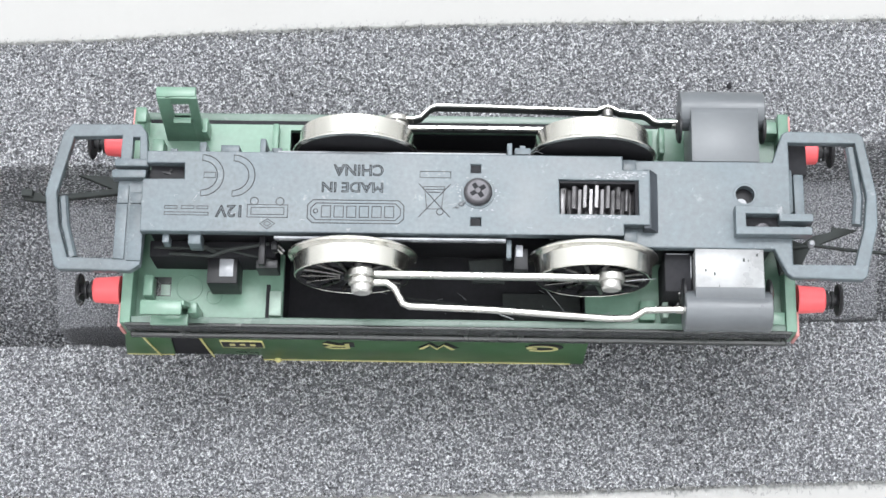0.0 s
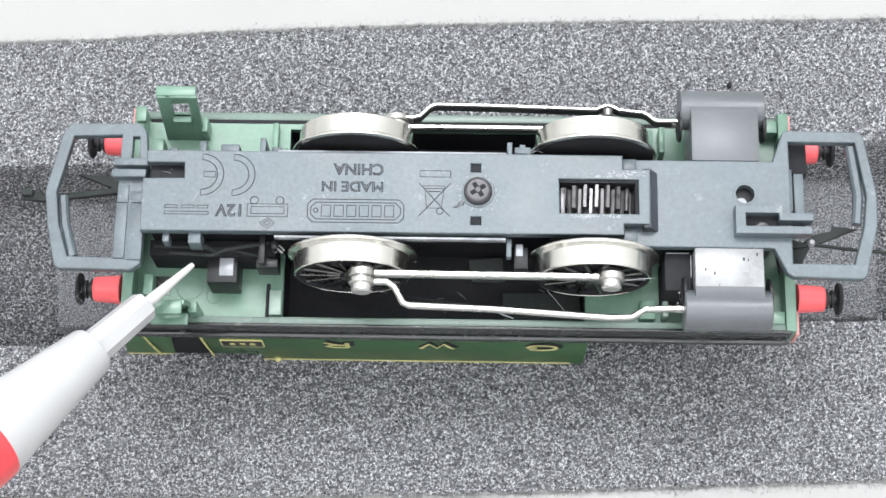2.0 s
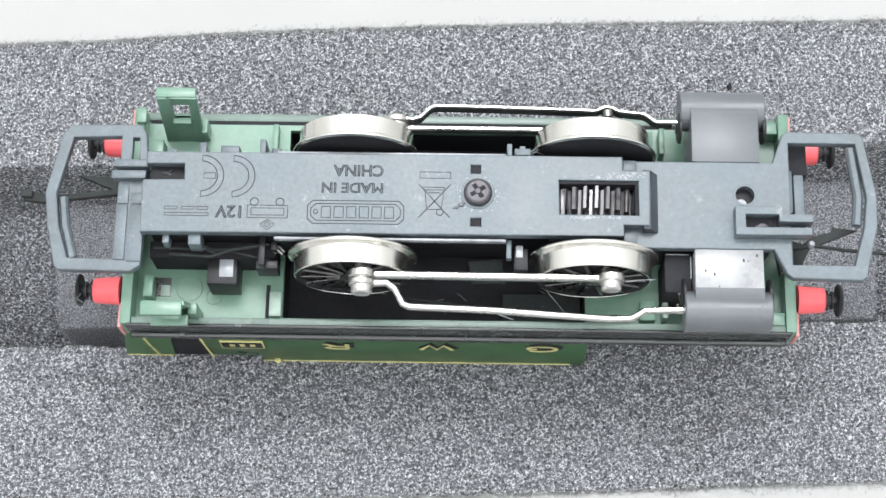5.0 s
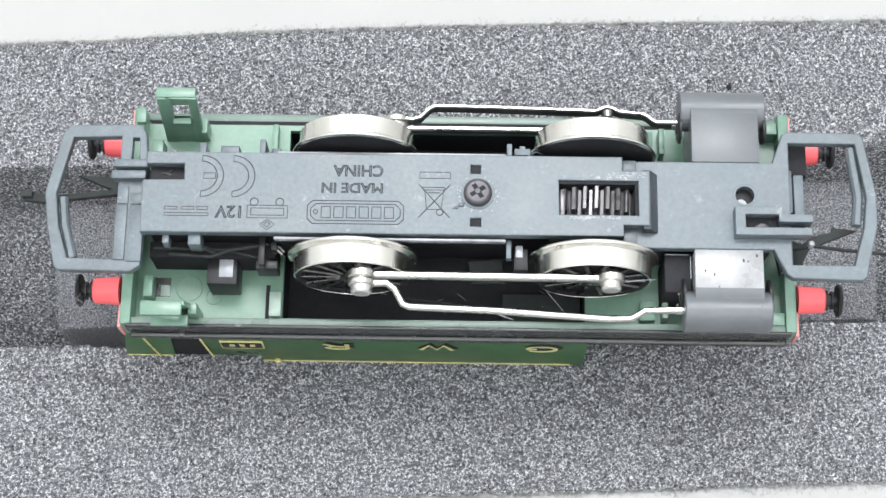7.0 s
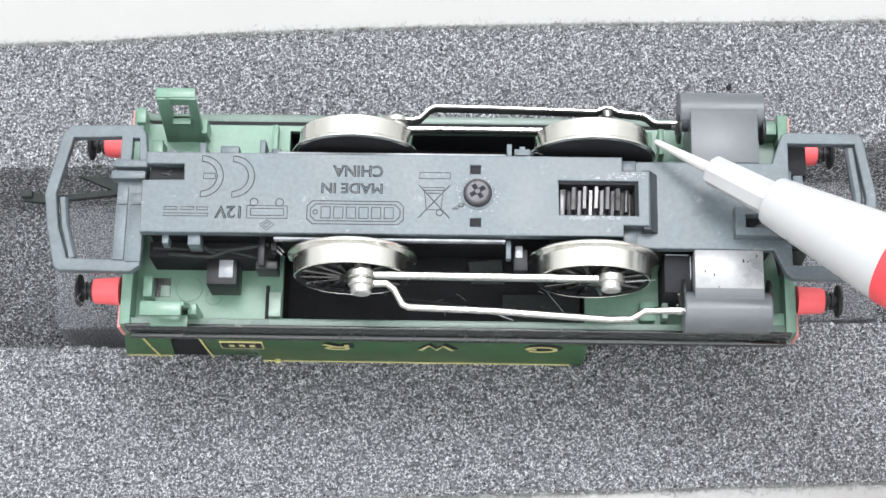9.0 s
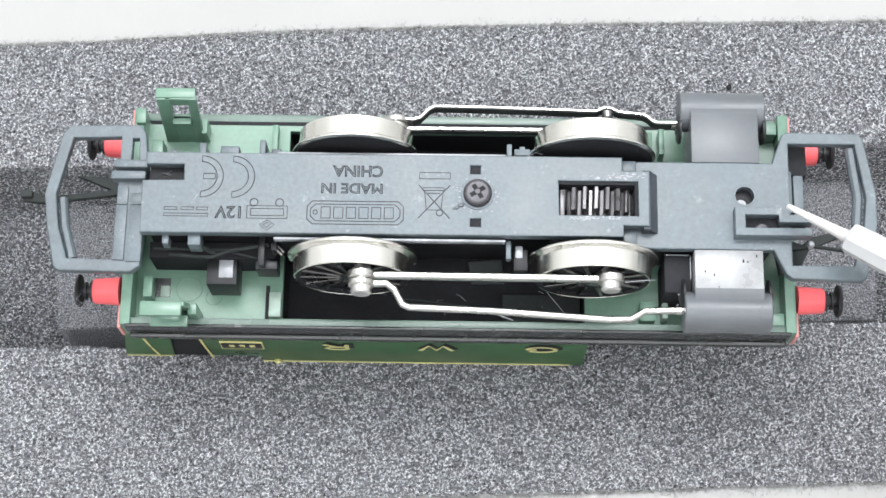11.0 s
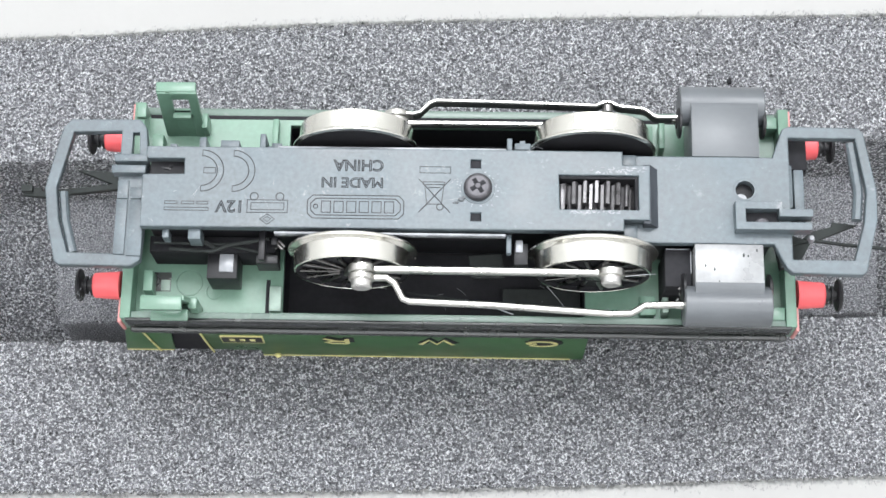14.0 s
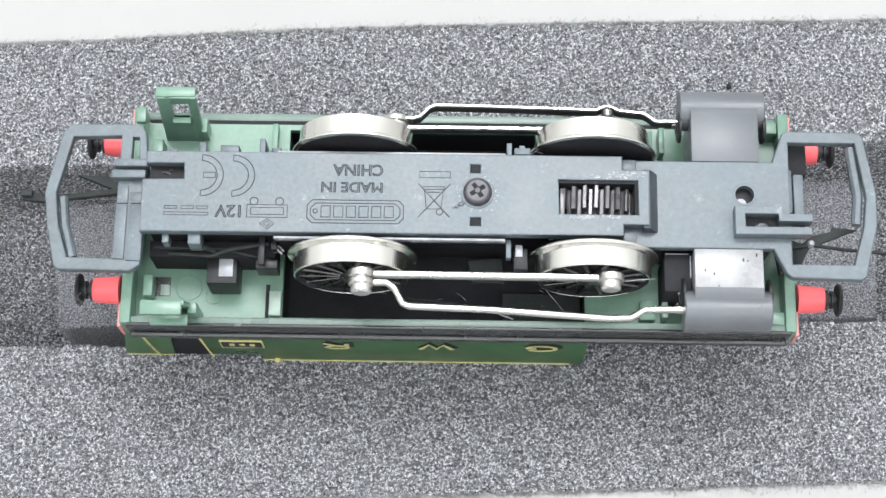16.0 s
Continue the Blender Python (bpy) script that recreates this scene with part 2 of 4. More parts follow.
def room():
    tagged(slab("floor", -1.8, 1.8, -1.8, 1.8, -0.80, -0.75, FLOOR), "plain grey carpeted floor of the room", "floor", kind="structure")
    tagged(slab("ceiling", -1.8, 1.8, -1.8, 1.8, 2.30, 2.35, WALL), "plain white painted ceiling", "ceiling", kind="structure")
    for name, a in (("wall_north", (-1.8, 1.8, 1.8, 1.9)), ("wall_south", (-1.8, 1.8, -1.9, -1.8)),
                    ("wall_east", (1.8, 1.9, -1.8, 1.8)), ("wall_west", (-1.9, -1.8, -1.8, 1.8))):
        tagged(slab(name, *a, -0.75, 2.30, WALL), "plain white painted wall", "wall", kind="structure")
    desk = tagged(new("desk"), "plain white desk under the packing box", "desk")
    desk.location = (0, 0.1, -0.75)

    def dp(name, *a):
        ob = slab(name, *a, CARD, 0.003)
        ob.parent = desk
    dp("desktop", -0.7, 0.7, -0.45, 0.45, 0.72, 0.75)
    for sx in (-1, 1):
        for sy in (-1, 1):
            dp("leg", sx * 0.64 - 0.02, sx * 0.64 + 0.02, sy * 0.40 - 0.02, sy * 0.40 + 0.02, 0, 0.72)


room()

# ---- the packing: foam in a white box ----
FOAM_TURN = 2.7
FOAM_AT = Vector((0, 0.0030, 0))
FOAM_TOP = TABLE - 37.2
SLOT = (-13.6, 15.9)


def relief(nx, ny, step, seed, amount):
    """Pores and strands: smoothed random heights in millimetres."""
    g = np.random.default_rng(seed)
    a = g.normal(size=(nx, ny))
    s = 0.75 * a + 0.25 * (np.roll(a, 1, 0) + np.roll(a, 1, 1))
    w = g.normal(size=(nx // 12 + 3, ny // 12 + 3))
    ix, iy = np.arange(nx) / 12.0, np.arange(ny) / 12.0
    i, j = ix.astype(int), iy.astype(int)
    u, v = (ix - i)[:, None], (iy - j)[None, :]
    wide = (w[i][:, j] * (1 - u) * (1 - v) + w[i + 1][:, j] * u * (1 - v) + w[i][:, j + 1] * (1 - u) * v + w[i + 1][:, j + 1] * u * v)
    return amount * s + 0.04 * wide


def foam_sheet(name, x0, x1, y0, y1, height, step, seed, amount, skirt, parent, rag=0.0, stuff=None, bow=None):
    """One piece of foam: a grained upper face over the plan x0..x1, y0..y1, and sides down to skirt."""
    nx, ny = int((x1 - x0) / step) + 1, int((y1 - y0) / step) + 1
    gx, gy = np.meshgrid(np.linspace(x0, x1, nx), np.linspace(y0, y1, ny), indexing="ij")
    r = relief(nx, ny, step, seed, amount)
    gz = height(gx, gy) + r
    g = np.random.default_rng(seed + 50)
    gx, gy = gx + g.normal(size=gx.shape) * 0.09, gy + g.normal(size=gx.shape) * 0.09
    ragged = np.abs(g.normal(size=(nx, 6))) * np.array([1.0, 0.8, 0.6, 0.45, 0.3, 0.15])
    for k in range(6):
        gy[:, k] -= ragged[:, k] * rag
        gy[:, -1 - k] += ragged[::-1, k] * rag
        gz[:, k] -= 0.05 * (5 - k) * min(rag, 1)
        gz[:, -1 - k] -= 0.05 * (5 - k) * min(rag, 1)
    if not rag:
        gy[:, :2], gy[:, -2:], gx[:2, :], gx[-2:, :] = y0, y1, x0, x1
    gz[0, :] = gz[-1, :] = skirt
    gz[:, 0] = gz[:, -1] = skirt
    gx[0, :], gx[-1, :] = gx[1, :], gx[-2, :]
    gy[:, 0], gy[:, -1] = gy[:, 1], gy[:, -2]
    if bow:
        gy = gy + bow(gx, gy)
    co = np.stack([gx, gy, gz], -1).reshape(-1, 3) * MM
    idx = np.arange(nx * ny).reshape(nx, ny)
    quads = np.stack([idx[:-1, :-1], idx[1:, :-1], idx[1:, 1:], idx[:-1, 1:]], -1).reshape(-1, 4)
    me = bpy.data.meshes.new(name)
    me.vertices.add(len(co))
    me.vertices.foreach_set("co", co.ravel())
    me.loops.add(quads.size)
    me.loops.foreach_set("vertex_index", quads.ravel().astype(np.int32))
    me.polygons.add(len(quads))
    me.polygons.foreach_set("loop_start", np.arange(0, quads.size, 4, dtype=np.int32))
    me.update(calc_edges=True)
    me.validate()
    me.materials.append(stuff or FOAM)
    me.shade_smooth()
    ob = new(name, me)
    ob.parent = parent
    return ob


NEAR_EDGE, FAR_EDGE = -38.7, 37.2


def foam_bow(x, y):
    """How far the cut sides of the foam swell or shrink from straight."""
    near = np.interp(x, (-91, -72, -55, -30, -4, 60, 91), (2.7, 2.0, 1.3, 0.65, 0.25, 0.35, 0.5))
    far = np.interp(x, (-91, -76, -58, -40, -21, -3, 16, 33, 52, 70, 91), (0.1, 0.2, 0.2, 0.85, 1.0, 0.85, 0.6, 0.2, -0.35, -0.65, -1.0))
    return np.where(y < -16, near * ((y + 16) / (NEAR_EDGE + 16)) ** 2, np.where(y > 18, far * ((y - 18) / (FAR_EDGE - 18)) ** 2, 0))


def packing():
    turn = pose(FOAM_AT.x, FOAM_AT.y, 0, 0, 0, FOAM_TURN)
    crate = tagged(new("packing_box"), "open white card box holding the grey foam", "box")
    crate.matrix_world = turn

    def cp(name, x0, x1, y0, y1, z0, z1, label=""):
        bm = B()
        box(bm, x0 * MM, x1 * MM, y0 * MM, y1 * MM, z0 * MM, z1 * MM, 0.2 * MM)
        me = bpy.data.meshes.new(name)
        bm.to_mesh(me)
        bm.free()
        me.materials.append(CARD)
        ob = new(name, me)
        ob.parent = crate
    ys = (-39.0, 37.6)
    cp("base", -92, 92, ys[0], ys[1], 0, 1)
    for y, d in ((ys[0], -1), (ys[1], 1)):
        cp("wall", -92, 92, min(y, y + d), max(y, y + d), 0.0, FOAM_TOP - 1.1)
        cp("flap", -92, 92, min(y - 3.5 * d, y + 60 * d), max(y - 3.5 * d, y + 60 * d), FOAM_TOP - 1.1, FOAM_TOP - 0.5)
    for x, d in ((-92, -1), (92, 1)):
        cp("end_wall", min(x, x + d), max(x, x + d), ys[0], ys[1], 0, FOAM_TOP - 0.7)

    tray = tagged(new("foam_insert"), "dark grey open-cell foam insert with a cut-out slot", "foam")
    tray.matrix_world = turn @ pose(0, 0, 0.001)
    top, deep = FOAM_TOP - 1, FOAM_TOP - 43.5

    def height(x, y):
        edge = 0.25 * np.sin(x * 0.21) + 0.15 * np.sin(x * 0.57 + 1)
        cut = np.interp(y + edge, (SLOT[0], SLOT[0] + 0.5, SLOT[1] - 3.2, SLOT[1]), (0, 42, 13, 0))
        return top - cut
    foam_sheet("slab", -91.5, 91.5, ys[0] + 0.3, ys[1] - 0.4, height, 0.30, 3, 0.20, 0.0, tray, 0.3, bow=foam_bow)
    for x0, x1, s in ((-69.0, -28.0, 11), (30.0, 67.0, 12)):
        foam_sheet("support_pad", x0, x1, -5.4 if x0 < 0 else -7.7, SLOT[1] - 2.4, lambda x, y: top - 17.5 + 0.48 * y, 0.30, s, 0.10, deep - 0.5, tray, 0.0, PADFOAM)


def edge_glow_specks():
    """Pale specks added along the two cut edges, over the card flaps, for the card's glow."""
    g = np.random.default_rng(21)
    bm = B()
    n = 5000
    for y0, d in ((NEAR_EDGE, -1), (FAR_EDGE, 1)):
        for x, e, r, h in zip(g.uniform(-80, 80, n), g.exponential(0.32, n), g.uniform(0.06, 0.15, n), g.uniform(0, 1, n)):
            if e > 1.6:
                continue
            y = y0 + float(foam_bow(x, y0)) + d * (e - 0.1)
            a, lean = g.uniform(0, 6.28), g.uniform(0.1, 0.5) * d
            z = FOAM_TOP - 0.5
            v = [bm.verts.new(Vector((x + r * math.cos(a + i * 2.094), y + r * math.sin(a + i * 2.094), z)) * MM) for i in range(3)]
            t = bm.verts.new(Vector((x + 0.4 * (h - 0.5), y + lean, z + max(0.1, 0.5 - e) * (0.5 + h))) * MM)
            for i in range(3):
                bm.faces.new((v[i], v[(i + 1) % 3], t))
            bm.faces.new(v[::-1])
    me = bpy.data.meshes.new("edge_glow_specks")
    bm.to_mesh(me)
    bm.free()
    me.materials.append(EDGEGLOW)
    ob = tagged(new("edge_glow_specks", me), "fine pale specks for the glow along the cut edges", "crumbs", kind="stuff")
    ob.matrix_world = pose(FOAM_AT.x, FOAM_AT.y, 0, 0, 0, FOAM_TURN)


def rim_glare_specks():
    """Pale specks added over the rim of the foam as glare, thinning inwards."""
    g = np.random.default_rng(33)
    bm = B()
    for y0, d, n in ((NEAR_EDGE, -1, 1500), (FAR_EDGE, 1, 5200)):
        for x, e, r in zip(g.uniform(-80, 80, n), g.exponential(0.8, n), g.uniform(0.05, 0.13, n)):
            y, z = y0 + float(foam_bow(x, y0)) + d * (0.25 - min(e, 4.0)), FOAM_TOP + g.uniform(-0.1, 0.35)
            a = g.uniform(0, 6.28)
            v = [bm.verts.new(Vector((x + r * math.cos(a + i * 2.094), y + r * math.sin(a + i * 2.094), z)) * MM) for i in range(3)]
            t = bm.verts.new(Vector((x, y, z + r * 1.2)) * MM)
            for i in range(3):
                bm.faces.new((v[i], v[(i + 1) % 3], t))
            bm.faces.new(v[::-1])
    me = bpy.data.meshes.new("rim_glare_specks")
    bm.to_mesh(me)
    bm.free()
    me.materials.append(RIMGLARE)
    ob = tagged(new("rim_glare_specks", me), "pale specks for the glare over the foam rim", "dust", kind="stuff")
    ob.matrix_world = pose(FOAM_AT.x, FOAM_AT.y, 0, 0, 0, FOAM_TURN)


packing()
edge_glow_specks()
rim_glare_specks()


def fleck():
    """A black speck of plastic caught in the foam."""
    bm = B()
    bmesh.ops.create_icosphere(bm, subdivisions=2, radius=0.0004)
    for v in bm.verts:
        v.co *= 0.7 + 0.5 * noise.random()
        v.co.y *= 1.6
    me = bpy.data.meshes.new("black_speck")
    bm.to_mesh(me)
    bm.free()
    me.materials.append(PIT)
    ob = tagged(new("black_speck", me), "tiny black plastic speck caught in the foam", "speck")
    ob.location = (0.0407, 0.0308, (TABLE - 37.0) * MM)


fleck()


# ---- the locomotive, lying on its back ----
loco = tagged(new("model_locomotive"), "green toy tank locomotive lying upside down on grey foam", "model train")
loco.location = (0, 0, (TABLE - LIFT) * MM)

PAN = -3.2
LOW = -5.4


def chassis():
    bm = B()
    plate(bm, [[(-45.2, -5.85), (-45.3, 1.7), (-39.6, 1.8), (-39.7, 4.0), (-44.9, 4.0), (-44.9, 5.8), (20.4, 5.8), (20.4, 3.8), (24.1, 3.8), (24.0, -4.1), (20.5, -4.1), (20.5, -5.7)],
               [(-0.35, 4.3), (1.0, 4.3), (1.0, 3.1), (-0.35, 3.1)], [(-0.3, -3.35), (1.1, -3.35), (1.1, -4.5), (-0.3, -4.5)],
               [(11.7, 2.25), (22.5, 2.25), (22.5, -2.65), (11.8, -2.65)]], PAN - 1.7, PAN, 0.18)
    pan = part("chassis_pan", bm, GREY, loco, "grey moulded plastic keeper plate with raised markings")
    bm = B()
    plate(bm, [[(20.5, 6.0), (41.2, 6.0), (42.7, 10.2), (43.4, 10.6), (53.2, 10.5), (53.9, 9.8), (55.3, 1.6), (55.2, -2.9), (53.4, -10.3), (52.8, -10.8), (43.4, -10.6), (42.6, -10.0), (41.0, -6.6), (20.5, -6.6), (20.5, -3.2), (23.0, -3.2), (23.0, 2.9), (20.5, 2.9)],
               [(43.5, 8.9), (52.7, 8.9), (53.9, 1.2), (53.4, -3.2), (51.8, -8.7), (43.5, -8.7)],
               ngon_ring(37.3, 1.2, 1.45, 24)], LOW - 1.5, LOW, 0.2)
    rear = part("coupling_plate", bm, GREY, loco, "grey plastic end plate with wide coupling loop")
    # the step along the worm housing; its shade is put into the colour
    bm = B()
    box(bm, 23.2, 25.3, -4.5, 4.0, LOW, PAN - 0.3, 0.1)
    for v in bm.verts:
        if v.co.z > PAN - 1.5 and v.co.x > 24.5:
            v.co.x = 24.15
    part("gearbox_casing", bm, CASING, pan, "grey casing beside the gear window, painted in its shade")
    bm = B()
    box(bm, 20.4, 22.4, -6.2, -4.3, LOW - 0.2, LOW + 0.5, 0.1)
    box(bm, 20.4, 22.4, 4.0, 5.9, LOW - 0.2, LOW + 0.5, 0.1)
    part("gearbox_housing", bm, GREY, pan)
    # raised second rim inside the loop
    bm = B()
    bar(bm, [(52.2, 8.6, LOW - 1.4), (53.0, 1.4, LOW - 1.4), (52.6, -2.6, LOW - 1.4)], 1.3, 1.4)
    part("loop_rim", bm, GREY, rear)
    bm = B()
    plate(bm, [[(-59.3, 0.5), (-58.6, -4.4), (-57.2, -10.1), (-56.5, -10.6), (-46.7, -10.7), (-45.4, -9.8), (-45.2, -5), (-45.2, 5.0), (-45.8, 9.6), (-46.7, 10.8), (-56.4, 10.7), (-57.5, 9.4)],
               [(-55.9, 8.8), (-49.2, 9.0), (-49.2, -8.9), (-55.5, -8.8), (-57.0, -4.2), (-57.7, 0.5)], [(-47.6, 8.8), (-46.7, 8.8), (-46.5, 5.4), (-47.6, 5.4)]], -7.5, -6.0, 0.2)
    front = part("coupling_loop", bm, GREY, loco, "grey plastic wide coupling loop")
    bm = B()
    box(bm, -47.35, -45.3, -9.3, -1.15, -6.2, -5.75, 0.1)
    box(bm, -47.35, -45.3, -1.05, 0.6, -6.2, -5.8, 0.1)
    box(bm, -49.15, -47.6, -9.1, -1.15, -6.2, -5.7, 0.1)
    box(bm, -49.15, -47.6, -1.05, 1.6, -6.2, -5.75, 0.1)
    bar(bm, [(-56.9, 0.2, -7.3), (-56.3, -4.0, -7.3), (-54.9, -8.6, -7.3)], 1.2, 1.4)
    part("loop_rim", bm, GREY, front)
    bm = B()
    box(bm, -49.6, -44.9, 3.9, 5.0, -6.2, -4.3, 0.15)
    part("guide_bar", bm, GREY, front)
    bm = B()
    box(bm, -49.9, -45.2, 2.3, 3.5, -6.6, -4.6, 0.15)
    part("guide_bar", bm, GREY, front)
    # inner block under the plate
    bm = B()
    box(bm, -44.6, 10.6, -4.9, 4.9, -17.0, PAN - 1.6, 0.2)
    box(bm, 10.5, 20.0, -4.85, 4.85, -17.0, PAN - 5, 0.1)
    part("motor_housing", bm, BLACK, loco)
    bm = B()
    box(bm, 23.6, 41.2, -5.6, 5.2, -17.0, LOW - 1.4, 0.2)
    box(bm, 20.0, 23.7, -5.5, 5.1, -17.0, PAN - 5.2, 0.1)
    part("inner_frame", bm, BLACK, loco)
    # flange along the plate, light where the edge is worn
    for y in (-6.25, 6.1):
        bm = B()
        box(bm, -27.0, 4.5, y - 0.18, y + 0.18, PAN - 1.9, PAN - 0.75, 0.1)
        part("edge_flange", bm, WORN, pan)
    return pan, rear, front


def markings(pan):
    z = PAN + 0.0
    bm = B()
    words(bm, "CHINA", -19.2, -12.3, 2.4, 4.1, z)
    words(bm, "MADE IN", -20.7, -12.3, 0.0, 1.5, z)
    part("lettering", bm, MARK, pan, "raised moulded words MADE IN CHINA")
    bm = B()
    words(bm, "12V", -35.1, -31.5, -3.8, -2.0, z)
    part("lettering", bm, MARK, pan, "raised moulded words 12V")
    # current sign: three dashes over one line
    bm = B()
    rect = lambda a, b, c, d: [(a, c), (b, c), (b, d), (a, d)]
    wires(bm, [rect(-42.0, -36.0, -3.5, -3.1), rect(-42, -40.3, -2.6, -2.2), rect(-39.7, -38.0, -2.6, -2.2), rect(-37.6, -36.1, -2.6, -2.2)], z)
    part("current_sign", bm, MARK, pan)
    # two half-round marks
    bm = B()
    for cx in (-37.2, -32.9):
        outer, inner = ngon_ring(cx, 2.25, 3.0, 22, 90, -90), ngon_ring(cx, 2.25, 2.15, 22, 90, -90)
        wires(bm, [outer + [(cx, -0.75), (cx, 0.1)] + inner[::-1] + [(cx, 4.4), (cx, 5.25)]], z)
    wires(bm, [rect(-36.9, -35.3, 1.9, 2.7)], z)
    part("approval_mark", bm, MARK, pan)
    # battery-like box with two rings and a diamond
    bm = B()
    wires(bm, [rect(-30.7, -25.2, -3.7, -1.9), rect(-30.2, -25.7, -3.3, -2.3), ngon_ring(-29.8, -1.4, 0.55, 14), ngon_ring(-26.3, -1.4, 0.55, 14),
               [(-28.9, -4.6), (-27.9, -3.9), (-26.9, -4.6), (-27.9, -5.4)], [(-28.4, -4.6), (-27.9, -4.25), (-27.4, -4.6), (-27.9, -5.0)]], z)
    part("rating_sign", bm, MARK, pan)
    # maker's plaque: chamfered frame with six plain blocks
    bm = B()
    for k in (0.0, 0.45):
        a, b, c, d, e = -22.5 + k, -9.4 - k, -4.4 + k, -1.1 - k, 0.7
        wires(bm, [[(a + e, c), (b - e, c), (b, c + e), (b, d - e), (b - e, d), (a + e, d), (a, d - e), (a, c + e)]], z)
    for i in range(6):
        x = -20.6 + i * 1.72
        wires(bm, [rect(x, x + 1.25, -3.55, -1.95)], z, 0.08)
    wires(bm, [ngon_ring(-21.4, -2.7, 0.3, 10)], z)
    part("maker_plaque", bm, MARK, pan, "raised chamfered plaque with plain blocks")
    # crossed-out bin and its bar
    bm = B()
    wires(bm, [rect(-7.3, -3.1, 2.3, 3.2), [(-6.3, -2.2), (-6.6, 0.6), (-4.0, 0.6), (-4.3, -2.2)], [(-6.8, 0.6), (-3.9, 0.6), (-3.9, 1.0), (-6.8, 1.0)], ngon_ring(-4.5, -2.6, 0.45, 12)], z)
    wires(bm, [[(-7.4, 1.4), (-3.1, -3.4)], [(-7.4, -3.4), (-3.1, 1.4)], [(-6.1, 0.2), (-4.5, 0.2)]], z, closed=False)
    part("bin_sign", bm, MARK, pan)
    # pale scuffs round the gear window
    bm = B()
    g = random.Random(4)
    for i in range(170):
        if i > 130:
            a, q = g.uniform(0, 6.28), g.gauss(2.7, 0.3)
            x, y = 0.65 + q * math.cos(a), 0.2 + q * math.sin(a)
        elif i < 80:
            x, y = g.uniform(16, 23.6), g.uniform(2.4, 3.5)
        else:
            x, y = g.uniform(13, 20), g.uniform(-3.3, -2.8)
        k = g.uniform(0.04, 0.14)
        v = [bm.verts.new((x + k * (1 + g.random()) * math.cos(a), y + 0.6 * k * math.sin(a), PAN + g.uniform(0.0, 0.05))) for a in (0, 1.3, 2.4, 3.6, 5.0)]
        bm.faces.new(v)
    tagged(part("scuffs", bm, WORN, pan), kind="stuff")
    # a scrape of swarf beside the screw
    bm = B()
    for i, (x, y, r) in enumerate(((-1.6, -1.5, 0.45), (-2.2, -1.9, 0.3), (-1.2, -1.2, 0.3), (-2.6, -2.0, 0.18))):
        bmesh.ops.create_icosphere(bm, subdivisions=2, radius=r, matrix=Matrix.Translation((x, y, PAN + 0.05)) @ Matrix.Diagonal((1, 0.7, 0.5, 1)))
    part("glue_blob", bm, DRUM, pan)


def screw(pan):
    bm = B()
    m = Matrix.Translation((0.65, 0.2, PAN - 0.2))
    lathe(bm, [(1.95, 0), (1.95, 0.7), (1.88, 0.95), (1.62, 1.2), (1.42, 1.27), (1.3, 1.27), (0.1, 1.3)], m, 36)
    head = part("screw", bm, SCREW, pan, "dark pan-head screw with cross recess")
    # Black bars laid on the head paint the shade of its cross slot.
    bm = B()
    for a in (32, 122):
        t = Matrix.Translation((0.65, 0.2, 0)) @ pose(0, 0, 0, 0, 0, a)
        made = bmesh.ops.create_cube(bm, size=1, matrix=t @ Matrix.Translation((0, 0, PAN + 1.0)) @ Matrix.Diagonal((2.25, 0.62, 0.24, 1)))
    part("cross_slot_shade", bm, PIT, head)
    bm = B()
    lathe(bm, [(0.42, 1.3), (0.34, 1.36), (0.1, 1.37)], m, 8)
    part("recess_floor", bm, SCREW, head)
    bm = B()
    lathe(bm, [(2.3, 0.0), (2.25, 0.12), (1.9, 0.12)], Matrix.Translation((0.65, 0.2, PAN)), 36)
    part("seat_ring", bm, GREY, pan)
    bm = B()
    for y in (3.7, -3.9):
        box(bm, -0.34, 1.0, y - 0.55, y + 0.55, PAN - 1.6, PAN - 0.4)
    part("slot_filling", bm, PIT, pan)
    bm = B()
    lathe(bm, [(1.75, 0.72), (1.75, -4.0), (1.3, -4.0), (1.3, 0.72)], Matrix.Translation((37.3, 1.2, LOW - 0.75)), 28, True)
    part("screw_tube", bm, GREY, pan)
    # Pale stub added in place of light on the tube's bottom.
    bm = B()
    lathe(bm, [(0.85, -1.0), (0.85, 0.3), (0.7, 0.42), (0.1, 0.42)], Matrix.Translation((36.95, 0.3, LOW - 1.75)), 24)
    part("tube_lit_stub", bm, WORN, pan, "pale stub for the lit bottom of the tube")


